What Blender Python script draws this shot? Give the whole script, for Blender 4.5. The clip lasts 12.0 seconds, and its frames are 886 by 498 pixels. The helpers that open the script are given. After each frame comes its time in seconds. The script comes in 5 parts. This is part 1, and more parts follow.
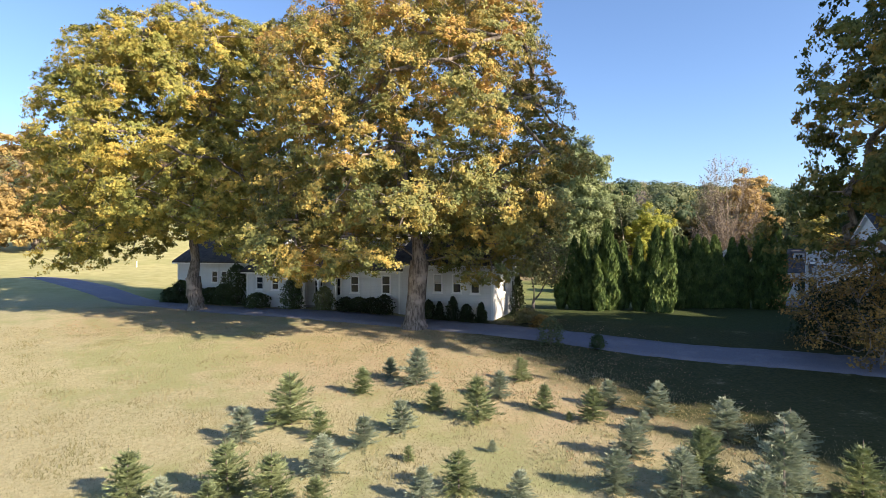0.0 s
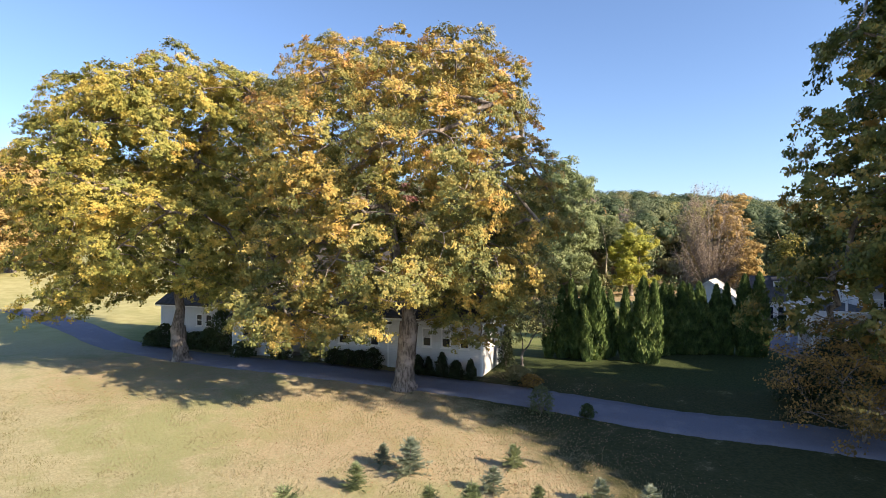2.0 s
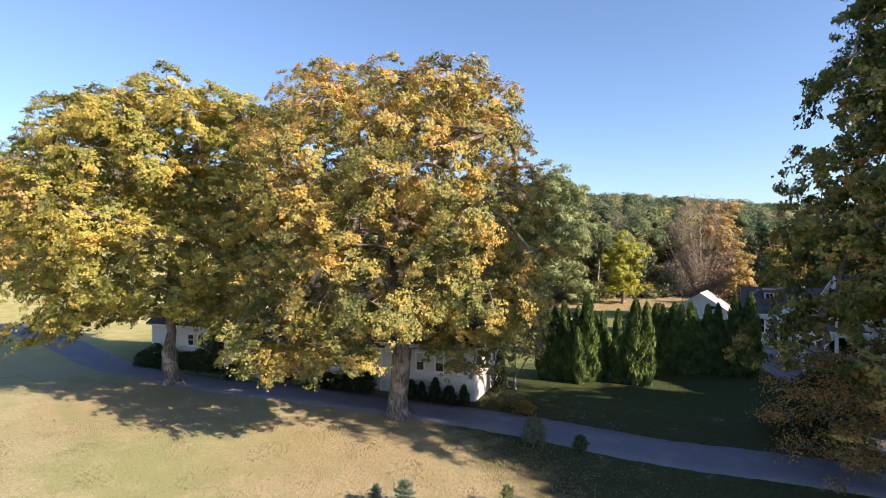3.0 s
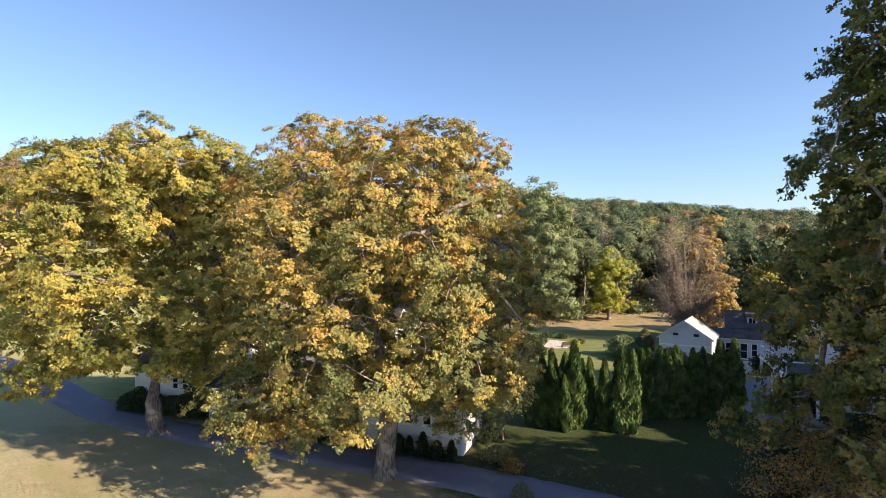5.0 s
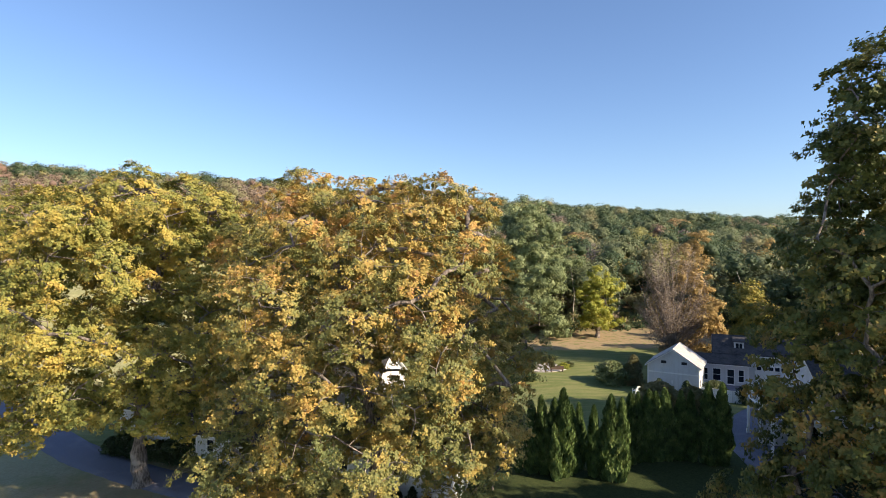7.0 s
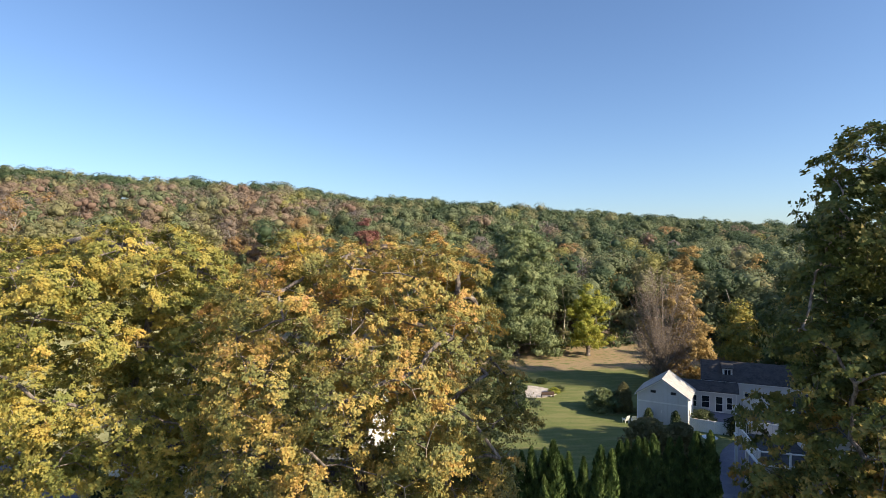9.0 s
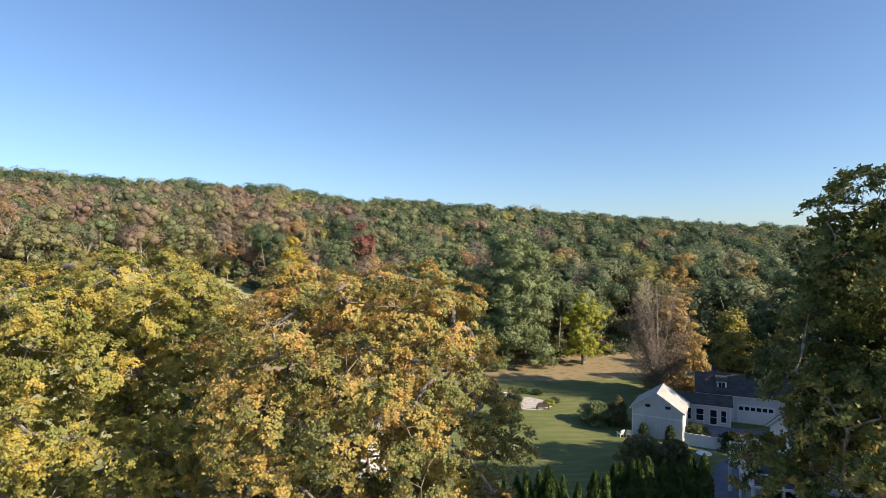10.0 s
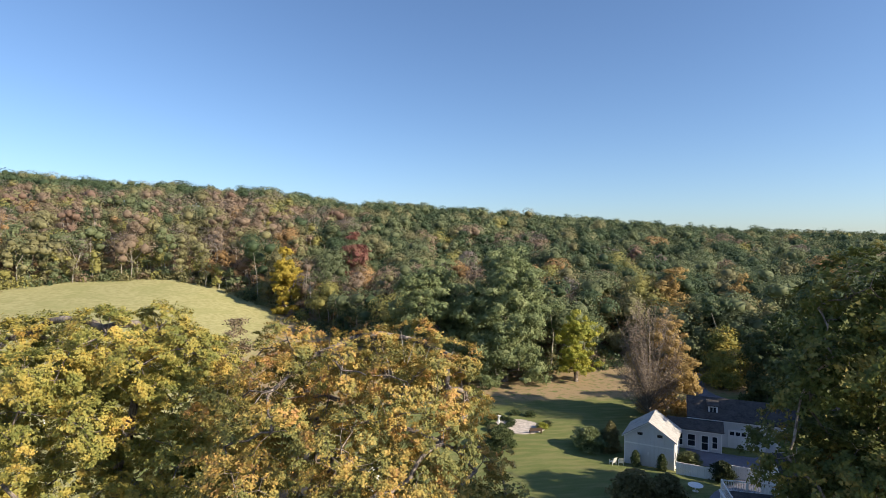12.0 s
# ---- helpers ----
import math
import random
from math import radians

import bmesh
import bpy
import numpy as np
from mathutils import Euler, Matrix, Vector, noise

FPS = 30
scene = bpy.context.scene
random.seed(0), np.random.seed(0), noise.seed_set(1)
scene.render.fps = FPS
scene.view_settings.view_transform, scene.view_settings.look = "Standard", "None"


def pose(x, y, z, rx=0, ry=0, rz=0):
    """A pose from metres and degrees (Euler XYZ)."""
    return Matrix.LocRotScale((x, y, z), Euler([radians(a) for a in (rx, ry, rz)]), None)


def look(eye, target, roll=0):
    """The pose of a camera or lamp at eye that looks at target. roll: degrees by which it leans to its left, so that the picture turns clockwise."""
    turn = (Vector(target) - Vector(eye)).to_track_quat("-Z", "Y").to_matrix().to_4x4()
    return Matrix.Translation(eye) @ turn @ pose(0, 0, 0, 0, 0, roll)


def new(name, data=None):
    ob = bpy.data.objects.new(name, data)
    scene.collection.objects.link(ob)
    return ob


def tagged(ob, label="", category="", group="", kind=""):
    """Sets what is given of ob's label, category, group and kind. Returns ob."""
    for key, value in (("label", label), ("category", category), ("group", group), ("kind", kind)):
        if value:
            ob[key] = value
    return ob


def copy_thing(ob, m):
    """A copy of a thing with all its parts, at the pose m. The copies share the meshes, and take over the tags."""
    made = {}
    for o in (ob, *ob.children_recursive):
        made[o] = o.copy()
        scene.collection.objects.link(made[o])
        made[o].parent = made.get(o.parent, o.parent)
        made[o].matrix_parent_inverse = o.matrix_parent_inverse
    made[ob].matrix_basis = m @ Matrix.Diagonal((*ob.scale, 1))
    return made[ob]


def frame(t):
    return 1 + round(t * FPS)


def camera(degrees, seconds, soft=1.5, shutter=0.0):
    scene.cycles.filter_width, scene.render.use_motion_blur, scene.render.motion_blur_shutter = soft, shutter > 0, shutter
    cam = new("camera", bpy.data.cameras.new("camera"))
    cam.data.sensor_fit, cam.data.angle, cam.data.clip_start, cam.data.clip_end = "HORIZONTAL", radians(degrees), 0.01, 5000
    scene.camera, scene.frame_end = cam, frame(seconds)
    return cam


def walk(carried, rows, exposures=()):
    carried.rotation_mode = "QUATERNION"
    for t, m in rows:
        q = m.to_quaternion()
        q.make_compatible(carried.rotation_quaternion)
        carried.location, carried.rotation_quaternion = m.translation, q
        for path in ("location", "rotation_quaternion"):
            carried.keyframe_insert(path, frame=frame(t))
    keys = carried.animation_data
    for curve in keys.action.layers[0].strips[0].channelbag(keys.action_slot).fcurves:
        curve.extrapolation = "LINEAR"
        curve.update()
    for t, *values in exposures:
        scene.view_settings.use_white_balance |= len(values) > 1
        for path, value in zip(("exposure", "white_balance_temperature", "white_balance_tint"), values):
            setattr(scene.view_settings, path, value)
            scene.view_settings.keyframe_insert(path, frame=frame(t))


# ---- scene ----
cam = camera(77.6, 12.0, 0.75)
METRES, EYE, TILT, LEAN, TURN = 23.0, 5.1, 0.0, 0.0, 0.0
ROWS = [
    (0.0, 0.0, 0.0, 0.0, 0.0, 0.0, -0.0),
    (0.5, -0.003, -0.0015, 0.04, -0.4, 0.09, -0.02),
    (1.0, -0.0087, -0.0011, 0.0836, -0.87, 0.12, -0.04),
    (1.5, -0.0148, 0.0004, 0.1249, -1.33, 0.14, -0.04),
    (2.0, -0.0184, 0.0014, 0.1601, -1.75, 0.18, -0.04),
    (2.5, -0.0189, 0.0018, 0.1976, -2.1, 0.17, -0.02),
    (3.0, -0.0189, 0.0029, 0.2351, -2.48, 0.15, -0.01),
    (5.0, -0.0218, 0.0047, 0.3985, -3.86, 0.07, -0.04),
    (5.5, -0.0205, 0.0065, 0.4376, -4.15, 0.11, -0.06),
    (6.0, -0.0197, 0.0088, 0.4752, -4.43, 0.11, -0.08),
    (6.5, -0.0204, 0.0107, 0.5147, -4.71, 0.12, -0.1),
    (7.0, -0.0233, 0.0112, 0.5552, -4.98, 0.13, -0.13),
    (9.0, -0.021, 0.0084, 0.7326, -5.84, 0.05, -0.24),
    (9.5, -0.0199, 0.0094, 0.7772, -6.05, 0.01, -0.29),
    (10.0, -0.0195, 0.0077, 0.8202, -6.27, -0.02, -0.29),
    (10.5, -0.0207, 0.0069, 0.8645, -6.45, -0.06, -0.32),
    (11.0, -0.0227, 0.0071, 0.909, -6.67, -0.1, -0.33),
    (11.5, -0.0244, 0.0085, 0.9525, -6.85, -0.16, -0.37),
    (12.0, -0.0254, 0.0105, 0.998, -7.03, -0.22, -0.39),
]
walk(cam, [(t, pose(0, 0, EYE, TILT, LEAN, TURN) @ pose(METRES * x, METRES * y, METRES * z, 90 + pitch, roll, yaw)) for t, x, y, z, yaw, pitch, roll in ROWS],
     [(0, 1.24, 6480, 15), (3, 1.18, 6700, 17), (6, 1.01, 6600, 16), (9, 0.8, 6400, 13), (12, 0.66, 6300, 12.5)])

# ---- light ----
SUN_WAY = Vector((0.848, -0.53, 0.0)).normalized()
SUN_UP = radians(28)
sun_data = bpy.data.lights.new("sun", "SUN")
sun_data.energy, sun_data.angle, sun_data.color = 5.4, radians(0.55), (1.0, 0.845, 0.615)
sun = new("sun", sun_data)
sun.matrix_world = look(SUN_WAY * 300 * math.cos(SUN_UP) + Vector((0, 0, 300 * math.sin(SUN_UP))), (0, 0, 0))
world = bpy.data.worlds.new("sky")
scene.world = world
world.use_nodes = True
sky = world.node_tree.nodes.new("ShaderNodeTexSky")
sky.sky_type, sky.sun_disc = "NISHITA", False
sky.sun_elevation, sky.sun_rotation = SUN_UP, math.atan2(SUN_WAY.x, SUN_WAY.y)
sky.altitude, sky.air_density, sky.dust_density, sky.ozone_density = 200, 1.0, 0.8, 4.6
back = world.node_tree.nodes["Background"]
back.inputs["Strength"].default_value = 0.105
world.node_tree.links.new(sky.outputs[0], back.inputs[0])


# ---- materials ----
class Nodes:
    """A short way to write node materials."""

    def __init__(self, name):
        self.mat = bpy.data.materials.new(name)
        self.mat.use_nodes = True
        self.tree = self.mat.node_tree
        self.tree.nodes.clear()
        self.out = self.tree.nodes.new("ShaderNodeOutputMaterial")

    def add(self, kind, **values):
        node = self.tree.nodes.new("ShaderNode" + kind)
        for key, value in values.items():
            setattr(node, key, value)
        return node

    def put(self, node, key, value):
        if isinstance(value, bpy.types.NodeSocket):
            self.tree.links.new(value, node.inputs[key])
        else:
            node.inputs[key].default_value = value

    def math(self, op, a, b=0.0, clamp=False):
        node = self.add("Math", operation=op, use_clamp=clamp)
        self.put(node, 0, a), self.put(node, 1, b)
        return node.outputs[0]

    def mix(self, f, a, b, blend="MIX"):
        node = self.add("Mix", data_type="RGBA", blend_type=blend)
        self.put(node, 0, f)
        for key, c in ((6, a), (7, b)):
            self.put(node, key, c if isinstance(c, bpy.types.NodeSocket) else (*c, 1))
        return node.outputs[2]

    def place(self):
        return self.add("NewGeometry").outputs["Position"]

    def local(self):
        return self.add("TexCoord").outputs["Object"]

    def island(self):
        return self.add("NewGeometry").outputs["Random Per Island"]

    def one(self):
        return self.add("ObjectInfo").outputs["Random"]

    def noise(self, at, scale, detail=3.0, rough=0.55):
        node = self.add("TexNoise")
        self.put(node, "Vector", at), self.put(node, "Scale", scale), self.put(node, "Detail", detail), self.put(node, "Roughness", rough)
        return node.outputs[0]

    def stretch(self, at, x, y, z):
        node = self.add("Mapping")
        self.put(node, "Vector", at), self.put(node, "Scale", (x, y, z))
        return node.outputs[0]

    def ramp(self, f, stops):
        node = self.add("ValToRGB")
        e = node.color_ramp.elements
        while len(e) < len(stops):
            e.new(0.5)
        for slot, (p, c) in zip(e, stops):
            slot.position, slot.color = p, (*c, 1) if len(c) == 3 else c
        self.put(node, 0, f)
        return node.outputs[0]

    def step_edge(self, x, xs, ys, more):
        """A broken line y(x), as a curve through the points, plus a distance."""
        node = self.add("FloatCurve")
        curve = node.mapping.curves[0]
        pts = [((a - xs[0]) / (xs[-1] - xs[0]), b / 250.0) for a, b in zip(xs, ys)]
        while len(curve.points) < len(pts):
            curve.points.new(0.5, 0.5)
        for slot, (a, b) in zip(curve.points, pts):
            slot.location, slot.handle_type = (a, b), "VECTOR"
        node.mapping.update()
        self.put(node, "Value", self.math("DIVIDE", self.math("SUBTRACT", x, float(xs[0])), float(xs[-1] - xs[0]), True))
        return self.math("ADD", self.math("MULTIPLY", node.outputs[0], 250.0), more)

    def step(self, v, lo, hi):
        node = self.add("MapRange", interpolation_type="SMOOTHSTEP")
        self.put(node, 0, v), self.put(node, 1, lo), self.put(node, 2, hi)
        return node.outputs[0]

    def solid(self, colour, rough=0.8, bump=None, depth=0.01, metal=0.0, gloss=0.3):
        node = self.add("BsdfPrincipled")
        self.put(node, "Base Color", colour if isinstance(colour, bpy.types.NodeSocket) else (*colour, 1))
        self.put(node, "Roughness", rough), self.put(node, "Metallic", metal), self.put(node, "Specular IOR Level", gloss)
        if bump is not None:
            b = self.add("Bump")
            self.put(b, "Height", bump), self.put(b, "Distance", depth)
            self.put(node, "Normal", b.outputs[0])
        return node.outputs[0]

    def done(self, shader):
        self.tree.links.new(shader, self.out.inputs[0])
        return self.mat


def leaf_material(name, stops, patch=0.35, thin=0.35, spread=0.3, turn=None):
    """Leaves: their colours run through the stops by leaf and by patch of the crown; turn (z from, z to, how much): the
    top has turned further; below zero it is shifted back along the stops.
    """
    n = Nodes(name)
    f = n.math("ADD", n.math("MULTIPLY", n.island(), spread), n.math("MULTIPLY", n.step(n.noise(n.place(), patch, 5.0, 0.65), 0.3, 0.7), 1.0 - spread))
    if turn:
        sep = n.add("SeparateXYZ")
        n.put(sep, 0, n.place())
        f = n.math("ADD", f, n.math("MULTIPLY", n.math("SUBTRACT", n.step(sep.outputs[2], turn[0], turn[1]), 0.5), turn[2]))
    colour = n.ramp(f, stops)
    face = n.solid(colour, 0.62, gloss=0.25)
    glow = n.add("BsdfTranslucent")
    n.put(glow, 0, colour)
    mixed = n.add("MixShader")
    n.put(mixed, 0, thin), n.put(mixed, 1, face), n.put(mixed, 2, glow.outputs[0])
    return n.done(mixed.outputs[0])


def bark_material(name, dark, light, scale=1.0):
    n = Nodes(name)
    p = n.place()
    ridges = n.noise(n.stretch(p, 9 * scale, 9 * scale, 1.6 * scale), 1.0, 5.0, 0.65)
    spots = n.noise(p, 1.3 * scale, 3.0)
    c = n.mix(n.step(ridges, 0.35, 0.65), dark, light)
    c = n.mix(n.step(spots, 0.52, 0.7), c, [min(1, v * 1.35) for v in light])
    return n.done(n.solid(c, 0.9, ridges, 0.05))


def paint_material(name, colour, board=0.0, rough=0.55, dirt=(0.35, 0.33, 0.28)):
    """Painted boards: lapped siding where board is their height."""
    n = Nodes(name)
    p = n.place()
    big, fine = n.noise(p, 0.5, 4.0), n.noise(p, 14.0, 3.0)
    streak = n.noise(n.stretch(p, 3.0, 3.0, 0.25), 1.0, 4.0)
    c = n.mix(n.math("MULTIPLY", n.step(streak, 0.5, 0.8), 0.3), colour, dirt)
    c = n.mix(n.math("MULTIPLY", n.step(big, 0.45, 0.75), 0.15), c, dirt)
    height = n.math("MULTIPLY", fine, 0.15)
    if board:
        sep = n.add("SeparateXYZ")
        n.put(sep, 0, p)
        lap = n.math("FRACT", n.math("DIVIDE", sep.outputs[2], board))
        height = n.math("ADD", height, n.math("SUBTRACT", 1.0, lap))
        c = n.mix(n.math("MULTIPLY", n.step(lap, 0.9, 1.0), 0.45), c, [v * 0.45 for v in colour])
    return n.done(n.solid(c, rough, height, 0.012))


def roof_material(name, dark, light, row=0.14):
    """Asphalt shingles in courses."""
    n = Nodes(name)
    p = n.place()
    sep = n.add("SeparateXYZ")
    n.put(sep, 0, p)
    lap = n.math("FRACT", n.math("DIVIDE", sep.outputs[2], row * 0.6))
    grit, tone = n.noise(p, 30.0, 2.0), n.noise(p, 1.1, 4.0)
    tab = n.noise(n.stretch(p, 3.2, 3.2, 9.0), 1.0, 1.0)
    c = n.mix(n.step(tone, 0.3, 0.7), dark, light)
    c = n.mix(n.math("MULTIPLY", n.step(tab, 0.35, 0.65), 0.4), c, [v * 1.5 for v in light])
    c = n.mix(n.math("MULTIPLY", n.step(lap, 0.85, 1.0), 0.5), c, [v * 0.4 for v in dark])
    return n.done(n.solid(c, 0.85, n.math("ADD", n.math("MULTIPLY", grit, 0.4), lap), 0.01))


def plain_material(name, colour, rough=0.6, metal=0.0, grain=8.0, vary=0.3):
    n = Nodes(name)
    f = n.noise(n.local(), grain, 4.0)
    c = n.mix(n.step(f, 0.3, 0.7), [v * (1 - vary) for v in colour], [min(1, v * (1 + vary * 0.6)) for v in colour])
    return n.done(n.solid(c, rough, f, 0.006, metal))


# the edge of the woods
EDGE_X = (-400, -121, -100, -77, -64, -49, -31, -18, 10, 28, 42, 60, 75, 100, 400)
EDGE_Y = (188, 194, 208, 212, 208, 202, 191, 172, 135, 128, 124, 130, 118, 108, 100)

# centres of the fallen leaves under the maples
LITTER = ((-1.0, 31.0, 11.0), (-18.0, 40.0, 9.0), (4.0, 30.0, 9.0), (6.0, 22.0, 7.0))


def ground_material():
    n = Nodes("meadow_and_lawn")
    p = n.place()
    sep = n.add("SeparateXYZ")
    n.put(sep, 0, p)
    x, y = sep.outputs[0], sep.outputs[1]
    flat = n.stretch(p, 1, 1, 0.2)
    wide, mid, fine, tuft = n.noise(flat, 0.09, 4.0), n.noise(flat, 0.7, 4.0), n.noise(flat, 6.0, 4.0, 0.7), n.noise(flat, 28.0, 3.0, 0.7)
    dry, straw, green = (0.285, 0.266, 0.155), (0.375, 0.35, 0.22), (0.22, 0.248, 0.11)
    front = n.mix(n.step(fine, 0.32, 0.68), dry, straw)
    front = n.mix(n.math("MULTIPLY", n.step(n.math("ADD", wide, n.math("MULTIPLY", mid, 0.5)), 0.68, 0.86), 0.7), front, green)
    front = n.mix(n.math("MULTIPLY", n.step(tuft, 0.52, 0.72), 0.25), front, (0.22, 0.17, 0.08))
    # fallen leaves
    leafy = None
    for cx, cy, r in LITTER:
        dx, dy = n.math("SUBTRACT", x, cx), n.math("SUBTRACT", y, cy)
        d = n.math("SQRT", n.math("ADD", n.math("MULTIPLY", dx, dx), n.math("MULTIPLY", dy, dy)))
        one = n.step(n.math("ADD", d, n.math("MULTIPLY", mid, 7.0)), r + 6, r - 2)
        leafy = one if leafy is None else n.math("MAXIMUM", leafy, one)
    spot = n.math("MULTIPLY", leafy, n.step(n.noise(flat, 11.0, 3.0, 0.75), 0.36, 0.56))
    front = n.mix(n.math("MULTIPLY", spot, 0.5), front, n.mix(n.step(tuft, 0.4, 0.6), (0.3, 0.19, 0.125), (0.44, 0.3, 0.2)))
    # the trees' shade on the meadow, put into the colour as darker, greener grass
    painted_shade = n.step(n.math("ADD", n.math("ADD", x, n.math("MULTIPLY", y, 0.44)), n.math("MULTIPLY", mid, 5.0)), 16.0, 20.5)
    shade_green = n.mix(n.step(fine, 0.3, 0.7), (0.036, 0.044, 0.018), (0.075, 0.076, 0.032))
    front = n.mix(n.math("MULTIPLY", painted_shade, n.step(n.math("ADD", fine, mid), 0.45, 0.9)), front, shade_green)
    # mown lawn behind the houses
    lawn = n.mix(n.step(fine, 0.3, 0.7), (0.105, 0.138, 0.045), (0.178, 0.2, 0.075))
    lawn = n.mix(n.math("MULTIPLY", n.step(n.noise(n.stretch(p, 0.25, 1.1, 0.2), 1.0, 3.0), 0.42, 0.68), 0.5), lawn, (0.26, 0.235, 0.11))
    # dark green front lawn, darkened further to paint in the deep shade there
    shade_turf = n.mix(n.step(fine, 0.3, 0.7), (0.032, 0.048, 0.018), (0.062, 0.078, 0.03))
    lawn = n.mix(n.step(n.math("ADD", y, n.math("MULTIPLY", mid, 4.0)), 46.0, 56.0), shade_turf, lawn)
    bare = n.mix(n.step(fine, 0.3, 0.7), (0.27, 0.2, 0.115), (0.35, 0.27, 0.165))
    lawn = n.mix(n.step(n.math("ADD", y, n.math("MULTIPLY", wide, 16.0)), 106, 112), lawn, n.mix(n.step(mid, 0.5, 0.68), bare, lawn))
    # hayfield up the slope
    hay = n.mix(n.step(mid, 0.3, 0.7), (0.29, 0.28, 0.125), (0.38, 0.36, 0.18))
    hay = n.mix(n.math("MULTIPLY", n.step(wide, 0.45, 0.65), 0.5), hay, (0.26, 0.27, 0.11))
    behind = n.step(n.math("ADD", n.math("ADD", y, n.math("MULTIPLY", x, 0.36)), n.math("MULTIPLY", mid, 1.5)), 40.0, 43.0)
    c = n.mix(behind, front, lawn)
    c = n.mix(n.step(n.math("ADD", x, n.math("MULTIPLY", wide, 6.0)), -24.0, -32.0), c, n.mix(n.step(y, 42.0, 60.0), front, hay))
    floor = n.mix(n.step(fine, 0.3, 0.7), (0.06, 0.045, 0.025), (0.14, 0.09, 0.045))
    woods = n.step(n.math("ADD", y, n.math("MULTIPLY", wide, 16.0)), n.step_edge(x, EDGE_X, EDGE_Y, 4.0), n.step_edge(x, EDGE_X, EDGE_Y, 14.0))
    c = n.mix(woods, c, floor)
    bump = n.math("ADD", n.math("MULTIPLY", tuft, 0.5), fine)
    return n.done(n.solid(c, 0.95, bump, 0.045, gloss=0.1))


def road_material():
    n = Nodes("worn_asphalt")
    p = n.stretch(n.place(), 1, 1, 0.1)
    grit, patch = n.noise(p, 40.0, 3.0, 0.7), n.noise(p, 0.6, 5.0)
    c = n.mix(n.step(grit, 0.3, 0.7), (0.12, 0.122, 0.155), (0.2, 0.2, 0.24))
    c = n.mix(n.math("MULTIPLY", n.step(patch, 0.5, 0.7), 0.5), c, (0.24, 0.235, 0.255))
    leaf = n.step(n.noise(p, 9.0, 2.0, 0.8), 0.66, 0.7)
    c = n.mix(n.math("MULTIPLY", leaf, 0.8), c, (0.30, 0.17, 0.07))
    return n.done(n.solid(c, 0.9, grit, 0.012))


def glass_material():
    n = Nodes("window_glass")
    node = n.add("BsdfPrincipled")
    n.put(node, "Base Color", (0.02, 0.024, 0.03, 1)), n.put(node, "Roughness", 0.08), n.put(node, "Specular IOR Level", 0.3)
    return n.done(node.outputs[0])


MAPLE = leaf_material("maple_leaves", [(0.0, (0.11, 0.145, 0.055)), (0.4, (0.26, 0.25, 0.08)), (0.68, (0.46, 0.345, 0.095)), (0.9, (0.53, 0.32, 0.105)), (1.0, (0.53, 0.3, 0.15))], 0.45, 0.22, 0.2, (5.0, 22.0, 0.2))
MAPLE_LEFT = leaf_material("yellow_maple_leaves", [(0.0, (0.12, 0.16, 0.045)), (0.46, (0.3, 0.285, 0.072)), (0.8, (0.47, 0.37, 0.085)), (1.0, (0.56, 0.355, 0.1))], 0.4, 0.22, 0.2, (5.0, 20.0, 0.04))
# lower oak leaves run yellower, and lighter to paint in sunlit tufts
OAK = leaf_material("oak_leaves", [(0.0, (0.055, 0.08, 0.024)), (0.45, (0.115, 0.14, 0.042)), (0.7, (0.22, 0.21, 0.065)), (0.86, (0.38, 0.29, 0.085)), (1.0, (0.48, 0.29, 0.09))], 0.45, 0.3, 0.25, (11.0, 24.0, -0.28))
RUST = leaf_material("rust_leaves", [(0.0, (0.09, 0.08, 0.03)), (0.4, (0.22, 0.14, 0.05)), (0.65, (0.44, 0.26, 0.07)), (1.0, (0.52, 0.33, 0.09))], 0.7)
ORANGE = leaf_material("orange_leaves", [(0.0, (0.29, 0.21, 0.085)), (0.5, (0.43, 0.31, 0.12)), (1.0, (0.51, 0.385, 0.16))], 0.3)
YELLOW = leaf_material("yellow_leaves", [(0.0, (0.2, 0.25, 0.045)), (0.5, (0.36, 0.37, 0.065)), (1.0, (0.48, 0.43, 0.08))], 0.4)
GREEN = leaf_material("green_leaves", [(0.0, (0.10, 0.125, 0.055)), (0.6, (0.175, 0.195, 0.09)), (1.0, (0.27, 0.27, 0.13))], 0.16, 0.3, 0.22)
GREYGREEN = leaf_material("grey_green_leaves", [(0.0, (0.115, 0.155, 0.068)), (0.6, (0.22, 0.265, 0.12)), (1.0, (0.33, 0.36, 0.18))], 0.3, 0.3, 0.2)
GOLD = leaf_material("golden_leaves", [(0.0, (0.3, 0.26, 0.05)), (0.5, (0.45, 0.36, 0.06)), (1.0, (0.52, 0.38, 0.07))], 0.4)
DARKGREEN = leaf_material("dark_green_leaves", [(0.0, (0.04, 0.065, 0.025)), (0.6, (0.075, 0.105, 0.042)), (1.0, (0.13, 0.15, 0.06))], 0.16, 0.25, 0.22)
OLIVE = leaf_material("olive_leaves", [(0.0, (0.15, 0.15, 0.065)), (0.6, (0.25, 0.23, 0.105)), (1.0, (0.34, 0.29, 0.135))], 0.16, 0.35, 0.22)
BROWN = leaf_material("brown_leaves", [(0.0, (0.19, 0.145, 0.095)), (0.6, (0.29, 0.225, 0.15)), (1.0, (0.37, 0.29, 0.2))], 0.16, 0.35, 0.22)
RED = leaf_material("red_leaves", [(0.0, (0.19, 0.075, 0.065)), (0.6, (0.28, 0.125, 0.105)), (1.0, (0.33, 0.19, 0.14))], 0.16, 0.35, 0.15)
